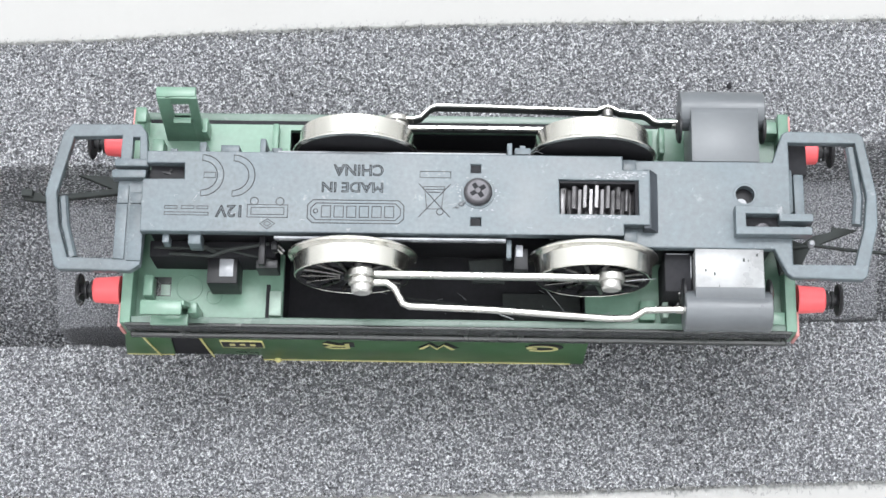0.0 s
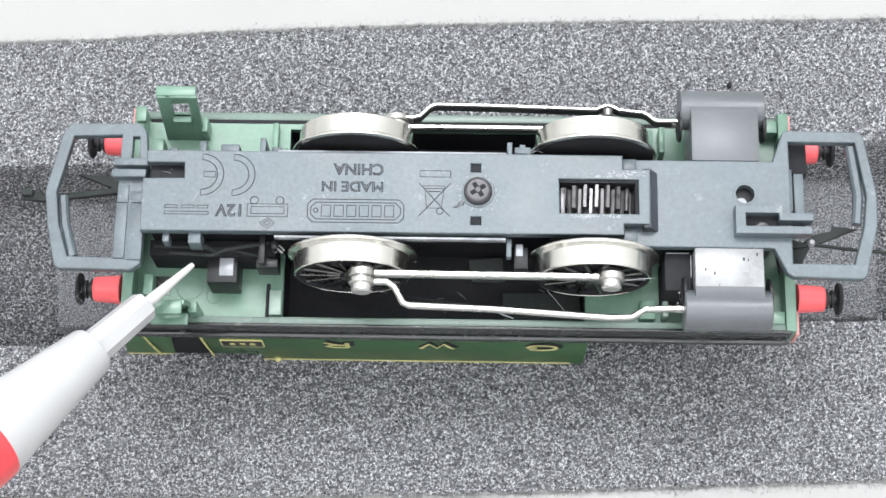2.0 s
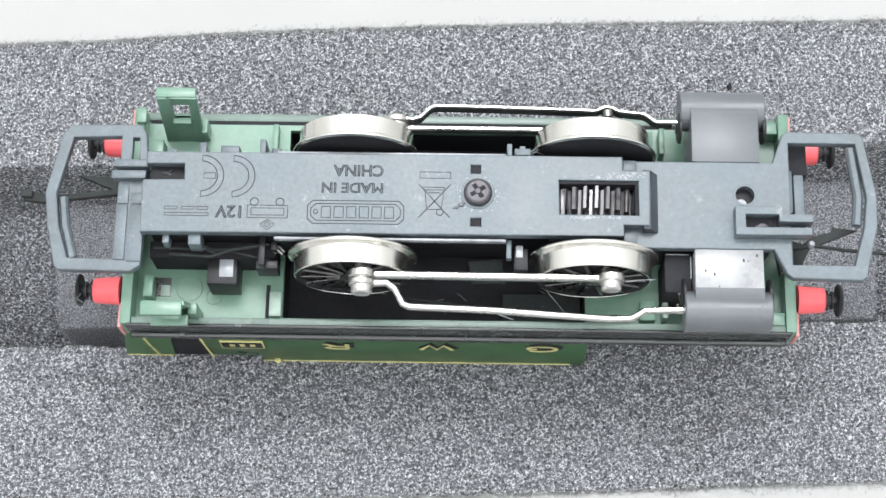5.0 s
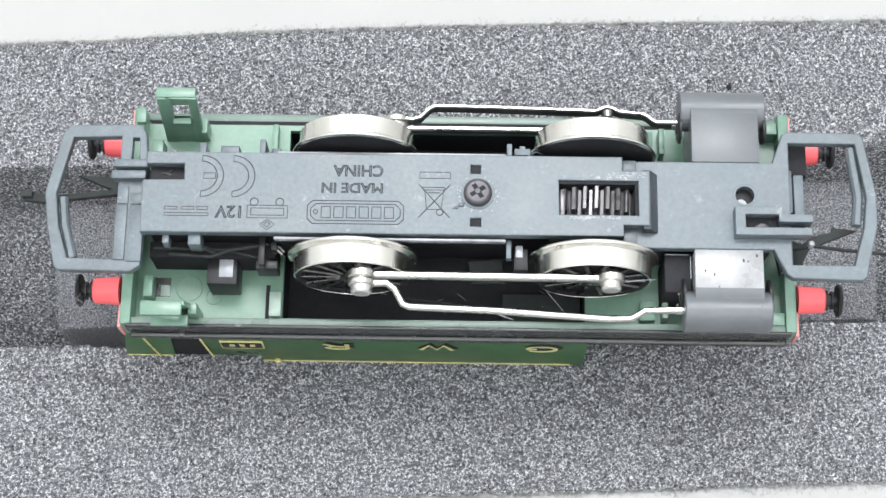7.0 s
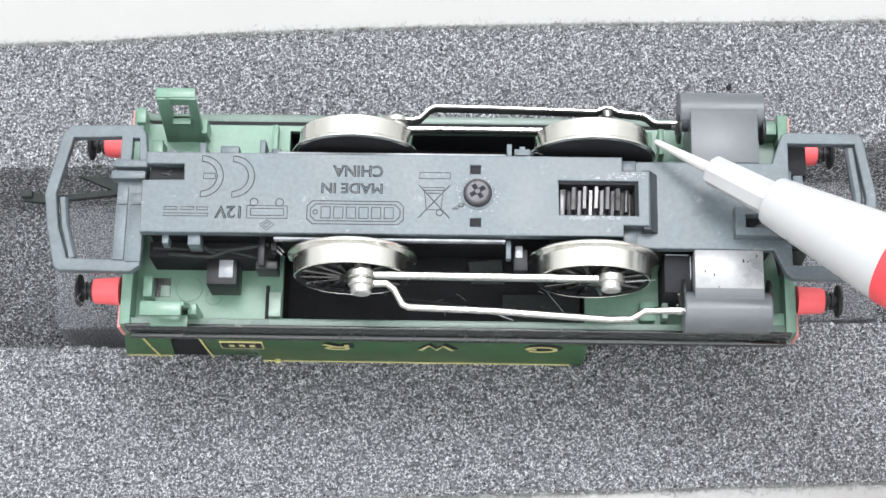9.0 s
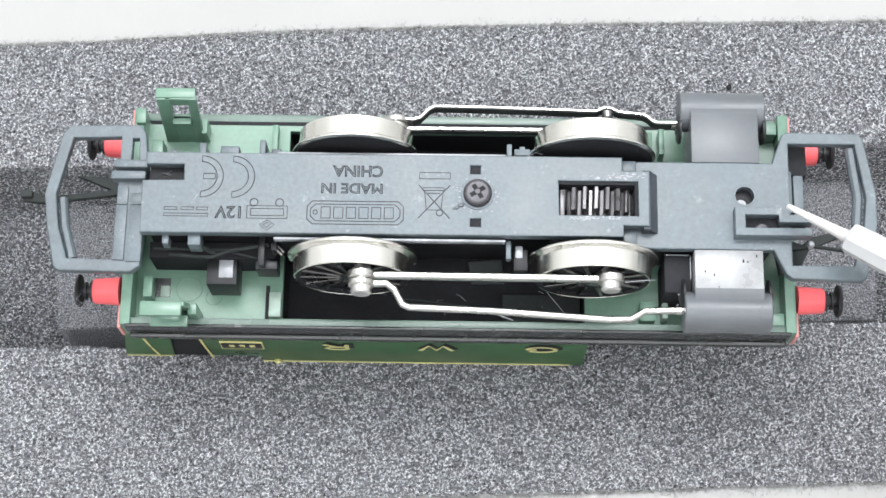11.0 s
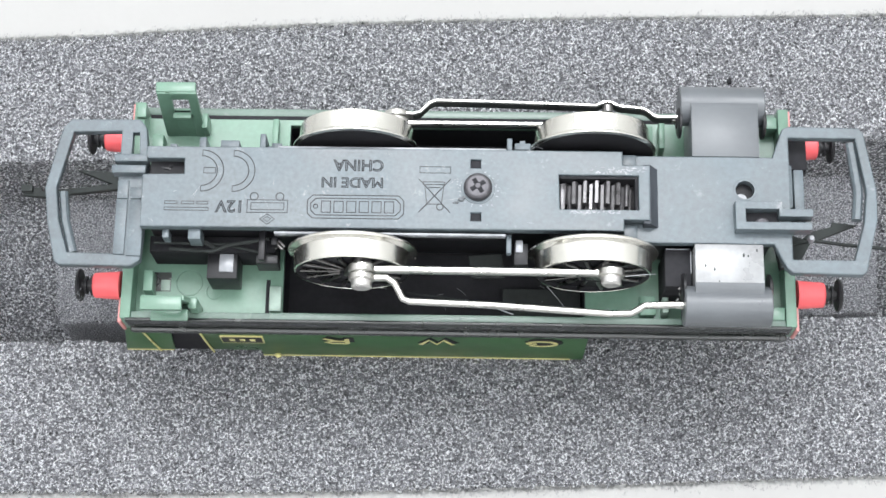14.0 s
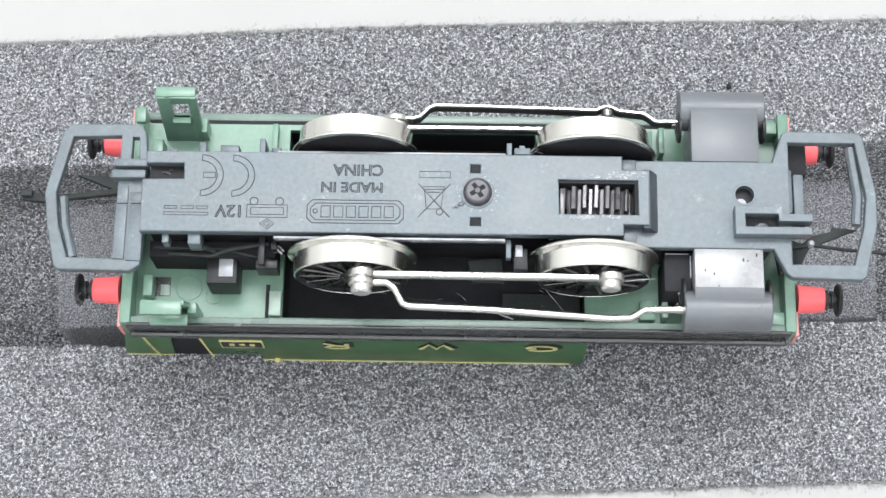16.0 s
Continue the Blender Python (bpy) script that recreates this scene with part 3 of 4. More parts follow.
def gear(pan):
    bm = B()
    cx, cz, n = 16.6, PAN - 8.1, 31
    for ys, r1, turn in (((-1.6, 1.6), 7.85, 0.13), ((-2.5, 1.1), 7.62, 0.63)):
        ring = []
        for i in range(n):
            for f, r in ((-0.36, 6.2), (-0.2, r1 - 0.15), (-0.13, r1), (0.13, r1), (0.2, r1 - 0.15), (0.36, 6.2)):
                a = 2 * math.pi * (i + f + turn) / n
                ring.append((cx + r * math.sin(a), cz + r * math.cos(a)))
        va, vb = ([bm.verts.new((x + k, y, z)) for x, z in ring] for y, k in zip(ys, (-0.06, 0.06)))
        for i in range(len(ring)):
            j = (i + 1) % len(ring)
            bm.faces.new((va[i], va[j], vb[j], vb[i]))
        bm.faces.new(va[::-1])
        bm.faces.new(vb)
    part("drive_gear", bm, GREASE, loco, "greasy dark toothed gear", 20)
    bm = B()
    for a in ((11.0, 23.2, -3.4, -2.9), (11.0, 23.2, 2.5, 3.0), (10.6, 11.2, -3.4, 3.0), (22.6, 23.0, -3.4, 3.0)):
        box(bm, *a, PAN - 6, PAN - 1.6)
    part("gear_well", bm, PIT, loco)
    bm = B()
    box(bm, 22.05, 22.45, -2.6, 2.2, PAN - 3, PAN - 0.35)
    box(bm, 11.8, 22.05, 1.85, 2.2, PAN - 3, PAN - 0.35)
    part("well_lining", bm, PIT, loco)
    bm = B()
    box(bm, 11.9, 12.5, -2.5, 1.2, PAN - 2.2, PAN - 0.6, 0.08)
    part("spring_clip", bm, GREASE, loco)


def coupling_gear(rear, front):
    bm = B()
    top = -3.5
    plate(bm, [[(35.6, -1.05), (42.0, -1.05), (42.0, -2.1), (46.1, -2.1), (46.1, -3.2), (41.5, -3.2), (41.5, -2.15), (37.0, -2.15), (37.0, -4.0), (45.9, -4.0), (45.9, -5.1), (35.6, -5.1)]], LOW - 0.3, top, 0.12)
    part("coupling_pocket", bm, GREY, rear)
    bm = B()
    box(bm, 37.0, 41.8, -4.0, -2.15, LOW - 0.1, LOW + 0.08)
    box(bm, 41.0, 45.4, -4.0, -3.2, LOW - 1.2, LOW - 0.2)
    part("pocket_floor", bm, PIT, rear)
    bm = B()
    lathe(bm, [(0.9, 0), (0.9, 0.35), (0.6, 0.55)], Matrix.Translation((39.4, -3.5, LOW + 0.08)) @ Matrix.Diagonal((1, 0.6, 1, 1)), 20)
    part("pivot_rivet", bm, SCREW, rear)
    # end frame
    bm = B()
    box(bm, 42.0, 44.2, -0.6, 5.6, -9.5, -7.4, 0.15)
    part("end_frame", bm, GREY, rear)
    bm = B()
    box(bm, 44.5, 45.9, -1.4, 5.2, -10.5, -8.0, 0.15)
    part("draw_beam", bm, GREY, rear)
    bm = B()
    box(bm, 43.0, 46.6, 5.5, 10.9, -12.2, -8.9, 0.1)
    part("beam_block", bm, PIT, rear)
    for end in (0, 1):
        bm = B()
        if end:
            bar(bm, [(43.0, -5.4, -9.5), (47.5, -4.4, -10.5), (52.0, -4.8, -11.0), (59.5, -5.2, -11.6)], 0.35, 0.7)
            plate(bm, [[(46.0, -3.9), (47.2, -2.9), (50.0, -2.2), (50.2, -1.5), (53.6, -1.9), (50.4, -3.2), (47.0, -4.6)]], -11.6, -10.9, 0.08)
            plate(bm, [[(42.6, -8.6), (42.0, -5.0), (44.2, -3.6), (47.0, -4.6), (45.6, -7.2)]], -11.6, -10.3, 0.1)
        else:
            plate(bm, [[(-64.0, 2.7), (-64.0, 1.6), (-61.2, 1.3), (-50.0, 2.7), (-49.0, 2.4), (-49.0, 4.8), (-52.5, 5.3), (-56.5, 5.4), (-53.5, 4.2), (-51.5, 3.4), (-54, 3.0), (-61.3, 2.2), (-61.5, 2.7)]], -13.4, -12.4, 0.08)
            box(bm, -64.2, -62.6, 1.9, 2.9, -13.2, -11.6, 0.1)
            box(bm, -49.6, -44.0, 2.8, 4.6, -12.0, -7.6, 0.1)
        part("coupling_hook", bm, DUSK, rear if end else front, "thin black coupling hook")
    bm = B()
    lathe(bm, [(0.5, 0), (0.5, 1.2), (0.3, 1.5)], Matrix.Translation((46.9, -4.4, -10.6)), 14)
    part("hook_pin", bm, WORN, rear)
    bm = B()
    box(bm, -45.0, -39.8, 1.9, 3.9, -6.6, -6.0)
    part("notch_floor", bm, PIT, front)
    bm = B()
    bar(bm, [(-44.6, 3.5, -5.4), (-42.4, 3.1, -4.9), (-40.2, 2.6, -5.4)], 0.5, 0.5)
    bar(bm, [(-42.9, 2.5, -5.2), (-41.6, 3.6, -4.9)], 0.5, 0.5)
    part("pivot_spring", bm, BLACK, front)


def wheel(x, side, pin):
    """A spoked wheel with a plated tyre; its crank pin sits at pin = (x, z)."""
    cz, face, inner = -8.5, 10.6, 7.15
    m = Matrix.Translation((x, 0, cz)) @ pose(0, 0, 0, 90 if side < 0 else -90, 0, 0)
    bm = B()
    lathe(bm, [(1.7, face - 0.5), (1.7, face + 0.25), (1.3, face + 0.4), (0.6, face + 0.4)], m, 24)
    lathe(bm, [(6.9, inner + 0.2), (7.42, inner + 0.7), (7.42, face - 0.62), (0.5, face - 0.62)], m, 40)
    lathe(bm, [(8.45, inner - 0.07), (8.45, inner + 0.1), (0.5, inner + 0.1), (0.5, inner - 0.07)], m, 56)
    lathe(bm, [(6.95, face - 0.7), (7.66, face - 0.7), (7.66, face - 0.06), (7.2, face - 0.12), (6.95, face - 0.3)], m, 64, True)
    hub = part("wheel", bm, PIT, loco, "black spoked wheel with bright nickel tyre")
    bm = B()
    lathe(bm, [(6.7, inner + 0.1), (8.6, inner), (8.9, inner + 0.15), (8.95, inner + 0.3), (8.88, inner + 0.5), (8.3, inner + 0.72), (8.12, inner + 0.9), (7.95, face - 0.12), (7.85, face), (7.7, face), (7.6, face - 0.2), (7.4, face - 0.6)], m, 72, True)
    part("tyre", bm, TYRE, hub, "bright nickel tyre with flange")
    for i in range(14):
        a = 2 * math.pi * i / 14
        bm = B()
        p, q = m @ Vector((1.4 * math.cos(a), 1.4 * math.sin(a), face - 0.35)), m @ Vector((7.45 * math.cos(a), 7.2 * math.sin(a), face - 0.35))
        bar(bm, [p, q], 0.5, 0.45, "y")
        part("spoke", bm, DARKMET, hub)
    bm = B()
    dx, dz = pin[0] - x, pin[1] - cz
    bar(bm, [(x, side * (face + 0.1), cz), (x + dx, side * (face + 0.1), cz + dz)], 2.6, 0.8, "y")
    part("crank", bm, DARKMET, hub)
    return hub


def rods(side, p0, p1, jog):
    """Coupling rod and connecting rod of one side."""
    s = side
    yc = 11.75
    bm = B()
    bar(bm, [(p0[0], s * yc, p0[1]), (p1[0], s * yc, p1[1])], 0.9 if s < 0 else 0.65, 1.25)
    for p in (p0, p1):
        lathe(bm, [(1.7, -0.55), (1.82, -0.4), (1.82, 0.4), (1.7, 0.55)], Matrix.Translation((p[0], s * yc, p[1])) @ pose(0, 0, 0, 90, 0, 0), 28)
    rod = part("coupling_rod", bm, ROD, loco, "polished steel coupling rod")
    if s > 0:
        # Dark strip added for the shade on the rod's inner side.
        bm = B()
        bar(bm, [(p0[0] + 1.6, yc - 0.36, p0[1] - 0.1), (p1[0] - 1.6, yc - 0.36, p1[1] - 0.1)], 0.06, 1.0)
        part("rod_side_shade", bm, DUSK, rod, "dark strip for the shaded side of the rod")
    bm = B()
    bar(bm, jog, 0.85 if s < 0 else 0.45, 0.95 if s < 0 else 1.9)
    lathe(bm, [(1.65, -0.45), (1.78, -0.3), (1.78, 0.3), (1.65, 0.45)], Matrix.Translation((p0[0], s * (yc + 1.15), p0[1])) @ pose(0, 0, 0, 90, 0, 0), 28)
    rod = part("connecting_rod", bm, ROD, loco, "thin bent steel connecting rod")
    if s > 0:
        # The same painted shade along the bent rod.
        bm = B()
        bar(bm, [(x, y - 0.27, z - 0.12) for x, y, z in jog[1:]], 0.07, 1.6)
        part("rod_side_shade", bm, DUSK, rod, "dark strip for the shaded side of the rod")
        bm = B()
        lathe(bm, [(0.75, 0), (0.75, 0.9), (0.5, 1.1)], Matrix.Translation((18.8, 13.4, -7.9)) @ pose(0, 0, 0, -90, 0, 0), 20)
        part("crosshead_pin", bm, DARKMET, rod)
    for p, ln in ((p0, 2.7 if s < 0 else 1.9), (p1, 1.7 if s < 0 else 0.9)):
        bm = B()
        lathe(bm, [(1.4, 0), (1.4, ln - 0.25), (1.15, ln), (0.2, ln)], Matrix.Translation((p[0], s * yc, p[1])) @ pose(0, 0, 0, 90 if s < 0 else -90, 0, 0), 24)
        part("crank_pin", bm, PIN, loco, "round steel pin")


def cylinder(side):
    s = side
    bm = B()
    lathe(bm, [(2.65, -5.9), (2.8, -5.75), (2.8, 5.75), (2.65, 5.9)], Matrix.Translation((34.75, s * 14.65, -8.45)) @ pose(0, 0, 0, 0, 90, 0), 56)
    drum = part("cylinder", bm, DRUM, loco, "dark grey rounded cylinder block")
    bm = B()
    yi, yo, zt = (6.65, 12.1, -5.4) if s < 0 else (6.05, 13.4, -5.5)
    box(bm, 30.2, 39.5, min(s * yi, s * yo), max(s * yi, s * yo), -14.0, zt, 0.12)
    chest = part("valve_chest", bm, SHEEN if s < 0 else DRUM, drum, "grey flat top, pale with painted lamp sheen" if s < 0 else "")
    # rounded shoulder from the flat top into the drum
    arc = [(yo - 0.04, zt - 0.05), (yo + 0.5, zt - 0.12), (yo + 1.0, zt - 0.34), (yo + 1.5, zt - 0.62), (yo + 2.2, zt - 0.8), (yo + 2.2, -10.0), (yo - 0.04, -10.0)]
    bm = B()
    ends = [[bm.verts.new((x, s * y, z)) for y, z in arc] for x in (30.2, 39.5)]
    bm.faces.new(ends[0])
    bm.faces.new(ends[1][::-1])
    for i in range(len(arc)):
        j = (i + 1) % len(arc)
        bm.faces.new((ends[0][i], ends[0][j], ends[1][j], ends[1][i]))
    part("shoulder", bm, DRUM, drum)
    if s < 0:
        bm = B()
        for x, y, r in ((31.6, -9.7, 0.16), (32.8, -10.2, 0.18), (36.8, -8.2, 0.2), (37.4, -8.3, 0.12), (38.6, -7.5, 0.16), (33.4, -11.9, 0.1)):
            lathe(bm, [(r, 0), (r * 0.8, 0.03), (0.02, 0.03)], Matrix.Translation((x, y, zt - 0.005)) @ Matrix.Diagonal((0.7, 1.5, 1, 1)), 9)
        part("nicks", bm, DUSK, chest, "small dark nicks")
    for x, d in ((28.9, -1), (40.6, 1)):
        bm = B()
        lathe(bm, [(2.2, -0.2), (2.2, 0.1), (1.8, 0.3), (0.9, 0.35), (0.8, 0.5), (0.2, 0.5)], Matrix.Translation((x, s * 12.2, -8.6)) @ pose(0, 0, 0, 0, 90 * d, 0), 28)
        part("cylinder_cover", bm, BLACK, drum)
    bm = B()
    lathe(bm, [(0.6, 0), (0.6, 1.2)], Matrix.Translation((27.9, s * (14.4 if s < 0 else 12.8), -8.6)) @ pose(0, 0, 0, 0, 90, 0), 14)
    part("piston_rod", bm, ROD, drum)


def footplate():
    top = -16.4
    hole = [(-26.8, 14.2), (16.0, 14.2), (16.0, -14.2), (-26.8, -14.2)]
    bm = B()
    plate(bm, [[(-47.8, 15.3), (43.6, 15.3), (43.6, -15.3), (-47.8, -15.3)], hole], top - 1.2, top, 0.05)
    fp = part("footplate", bm, HALL, loco, "green moulded underside of the running plate")
    bm = B()
    box(bm, -47.6, 43.6, -16.1, -15.1, -18.2, -13.3, 0.12)
    part("valance", bm, RIM, fp)
    for y0, y1, z0, z1 in ((-16.5, -16.08, -16.2, -12.9), (-16.9, -15.0, -18.6, -17.3)):
        bm = B()
        box(bm, -48.4, 44.4, y0, y1, z0, z1, min(0.3, (y1 - y0) * 0.3))
        part("edge_strip", bm, EDGE, fp, "glossy black edge")
    # Far edge: the light on its black gloss is put into the colour.
    bm = B()
    box(bm, -48.2, 44.2, 15.62, 16.85, -18.6, -16.5, 0.2)
    part("edge_strip", bm, RIM, fp, "black edge in a worn grey-green lit tone")
    # Black strip painted where the lip shades its inner side.
    bm = B()
    box(bm, -47.4, 43.4, 15.05, 15.60, -18.4, -16.34)
    part("edge_shade", bm, PIT, fp)
    # details moulded in the underside
    lugs = [(-28.6, -26.9, -14.2, -10.6, 1.0), (-29.2, -26.9, 9.6, 10.5, 2.2), (-29.2, -28.4, 10.5, 14.6, 1.6),
            (-46.2, -44.9, -12.0, -9.0, 2.8), (-46.4, -44.8, 9.0, 11.5, 2.8)]
    for s in (-1, 1):
        lugs += [(23.6, 25.8, s * 12.8 - 1.4, s * 12.8 + 1.4, 1.5), (26.6, 27.4, s * 12.2 - 2.0, s * 12.2 + 2.0, 3.0), (41.6, 43.5, s * 14.2 - 0.9, s * 14.2 + 0.9, 3.2)]
    for x0, x1, y0, y1, h in lugs:
        bm = B()
        box(bm, x0, x1, y0, y1, top - 0.2, top + h, 0.12)
        part("moulded_lug", bm, PALE if y0 == -14.2 else HALL, fp)
    bm = B()
    wires(bm, [ngon_ring(-40.2, -10.0, 1.85, 30), ngon_ring(-36.6, -11.2, 1.1, 24)], top, 0.1)
    part("ejector_ring", bm, HALL, fp)
    # Flat black sheet painted for the shade of a recess.
    bm = B()
    box(bm, -45.2, -42.8, -11.3, -8.5, top - 0.1, top + 0.05)
    part("recess", bm, EDGE, fp)
    bm = B()
    box(bm, -44.2, -42.9, -11.2, -9.6, top - 0.1, top + 0.1, 0.03)
    part("recess_floor", bm, PALE, fp)
    # Narrow black sheet, again with recess shade as its colour.
    bm = B()
    box(bm, -29.2, -28.62, -14.6, -9.4, top - 0.1, top + 0.06)
    part("recess", bm, PIT, fp)
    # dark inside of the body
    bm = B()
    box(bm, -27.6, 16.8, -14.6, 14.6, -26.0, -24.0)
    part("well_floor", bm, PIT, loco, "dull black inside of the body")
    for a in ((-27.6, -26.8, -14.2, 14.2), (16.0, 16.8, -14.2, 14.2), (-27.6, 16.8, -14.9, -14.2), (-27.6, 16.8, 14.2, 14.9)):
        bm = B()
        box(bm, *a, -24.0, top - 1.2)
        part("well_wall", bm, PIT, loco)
    bm = B()
    plate(bm, [[(-0.6, -6.0), (4.2, -5.6), (4.6, -9.2), (0.0, -9.2)]], -15.4, -14.6, 0.1)
    part("contact_tab", bm, DUSK, loco)
    bm = B()
    bar(bm, [(-9.5, -10.0, -20), (0.0, -11.0, -20.5), (9.0, -13.0, -20)], 0.25, 0.25)
    part("pickup_wire", bm, DUSK, loco)
    return fp


def buffers():
    for x, d in ((-47.6, -1), (43.6, 1)):
        bm = B()
        box(bm, min(x, x + d * 1.5), max(x, x + d * 1.5), -16.2, 16.2, -18.4, -12.9, 0.15)
        if d < 0:
            box(bm, -48.7, -47.3, 13.6, 15.8, -13.2, -12.2, 0.15)
        beam = part("buffer_beam", bm, HALL, loco, "green beam with red outer face")
        bm = B()
        box(bm, min(x + d * 1.5, x + d * 1.72), max(x + d * 1.5, x + d * 1.72), -15.9, 15.9, -18.6, -14.4, 0.05)
        for y in (-16.4, 12.9):
            box(bm, min(x + d * 1.5, x + d * 2.0), max(x + d * 1.5, x + d * 2.0), y, y + 3.5, -18.6, -14.2, 0.1)
        part("red_face", bm, PINK, beam)
        for s in (-1, 1):
            y, z, k = s * 11.05, -14.6, x + d * 1.9
            m = Matrix.Translation((k, y, z)) @ pose(0, 0, 0, 0, 90 * d, 0)
            bm = B()
            lathe(bm, [(2.05, 0), (2.0, 0.3), (1.78, 3.6), (1.6, 3.8), (0.9, 3.8)], m, 32)
            sh = part("buffer", bm, RED, loco, "red tapered buffer with black head")
            bm = B()
            lathe(bm, [(1.45, 3.7), (1.45, 4.2), (0.8, 4.25), (0.8, 4.7), (1.3, 4.7), (1.3, 5.0), (0.75, 5.05), (0.75, 5.5), (2.2, 5.55), (2.35, 5.8), (2.1, 6.1), (0.8, 6.25)], m, 32)
            part("buffer_head", bm, BLACK, sh)


def steps():
    for s in (-1, 1):
        bm = B()
        y0, y1 = (s * 12.9, s * 15.4) if s < 0 else (12.6, 14.6)
        for a, b in (((-44.8, -42.9), (-40.5, -39.2)) if s > 0 else ((-44.8, -43.4), (-40.4, -39.0))):
            box(bm, a, b, y0 - 0.35, y0 + 0.35, -16.6, -5.0, 0.1, (0.2, y1 - y0))
        for z0, z1 in (((-16.6, -11.4), (-10.6, -10.0), (-6.6, -5.0)) if s > 0 else ((-16.6, -11.6), (-9.9, -8.3), (-6.6, -5.0))):
            f0, f1 = (z0 + 16.6) / 11.6, (z1 + 16.6) / 11.6
            box(bm, -43.5, -40.3, y0 + f0 * (y1 - y0) - 0.3, y0 + f0 * (y1 - y0) + 0.3, z0, z1, 0.05, (0.1, (f1 - f0) * (y1 - y0)))
        if s > 0:
            box(bm, -39.3, -38.5, 12.4, 14.6, -16.6, -13.0, 0.1)
        else:
            box(bm, -39.2, -38.0, -15.3, -13.7, -16.6, -10.6, 0.1)
        st = part("cab_step", bm, HALL, loco, "green footstep hanging from the running plate")
        bm = B()
        ta, tb = (15.2, 17.1) if s < 0 else (14.5, 16.0)
        box(bm, -44.7, -39.1, min(s * ta, s * tb), max(s * ta, s * tb), -5.6, -4.8, 0.15)
        part("tread", bm, HALL, st)
        bm = B()
        yt = (12.6, 13.9) if s > 0 else (-17.2, -15.6)
        box(bm, -43.0 if s > 0 else -44.2, -40.4 if s > 0 else -39.0, *yt, -10.6, -10.0, 0.15)
        part("tread", bm, HALL, st)


def undergear():
    """Small brackets, posts and boxes beside the frame."""
    def one(name, material, *boxes, label=""):
        bm = B()
        for b in boxes:
            box(bm, *b, 0.12)
        part(name, bm, material, loco, label)
    one("sand_box", BLACK, (-36.9, -32.7, -10.9, -6.8, -16.6, -10.8))
    one("ash_pan", PIT, (-45.0, -27.4, -7.3, -5.0, -16.3, -10.2))
    one("ash_pan", PIT, (-44.0, -27.4, 5.0, 7.4, -16.3, -10.6))
    one("sand_box_lid", WORN, (-35.2, -33.2, -10.0, -7.4, -10.9, -10.5), label="light patch on black box")
    one("brake_hanger", BLACK, (-29.3, -28.4, -9.4, -5.0, -7.4, -6.4), (-29.8, -26.8, -9.4, -8.2, -12, -8.2), (-27.6, -26.8, -7.2, -6.0, -8.4, -6.6))
    one("brake_hanger", GREY, (-29.6, -28.8, 6.0, 8.3, -9.0, -4.6), (-28.7, -28.0, 6.2, 7.0, -9.0, -6.0), (-28.2, -26.8, 6.2, 7.7, -11.0, -6.6))
    one("brake_hanger", GREY, (4.6, 5.3, -8.4, -5.8, -6.6, -5.2), (4.6, 5.3, 5.8, 6.8, -8, -3.4))
    one("brake_shoe", BLACK, (5.7, 7.6, -9.6, -6.6, -11, -6.6), (5.7, 7.8, 6.0, 7.2, -9.5, -6.4))
    one("brake_shoe_face", WORN, (5.9, 6.9, -7.9, -6.2, -6.8, -6.3))
    one("pipe_bracket", GREY, (-38.7, -37.0, -7.3, -5.6, -7.5, -4.2), (-42.3, -41.4, -7.0, -5.8, -7, -4.6))
    one("pipe_bracket", GREY, (-35.0, -32.4, 6.0, 7.2, -8.0, -4.4), (-38.6, -37.6, 6.0, 9.0, -12, -8.0), (-42.0, -41.0, 6.0, 6.6, -8, -4.4))
    one("rear_bracket", PIT, (26.4, 30.0, -12.0, -6.5, -16.6, -8.0))
    bm = B()
    bar(bm, [(-42.0, -7.2, -9), (-36.0, -7.8, -8.2), (-33.4, -7.0, -7.6), (-28.0, -6.2, -7.2)], 0.45, 0.45)
    bar(bm, [(-44.0, -6.6, -8.2), (-34.0, -6.7, -8.4), (-27.5, -8.0, -9.6)], 0.35, 0.35)
    bar(bm, [(-38.0, -6.3, -6.8), (-35.0, -7.4, -8.8)], 0.6, 0.4)
    part("brake_pipe", bm, DUSK, loco)
    bm = B()
    bar(bm, [(-27.2, -7.2, -8.4), (-26.6, -6.4, -7.4), (-25.9, -7.2, -7.6)], 0.4, 0.4)
    bar(bm, [(-27.4, -6.5, -7.2), (-26.2, -7.4, -8.0)], 0.35, 0.35)
    part("pickup_strip", bm, DARKMET, loco)
    for pts in (((16.8, -14.2, -15.9), (18.2, -13.6, -15.6), (19.4, -13.0, -15.8)), ((20.5, -12.2, -3.0), (22.4, -12.0, -2.6), (24.6, -11.8, -2.9)),
                ((25.6, -14.6, -15.4), (25.8, -13.0, -15.0), (26.0, -12.0, -15.3)), ((10.4, -11.0, -12), (12.0, -12.6, -13), (13.2, -13.8, -14)),
                ((-54.6, -12.0, -12.6), (-55.2, -12.9, -12.3), (-54.3, -13.4, -12.5), (-55.0, -13.9, -12.6)), ((7.6, 6.6, -5.4), (8.6, 7.0, -5.0), (9.6, 6.9, -5.6))):
        bm = B()
        bar(bm, pts, 0.07, 0.07)
        part("lint_fibre", bm, WORN, loco)


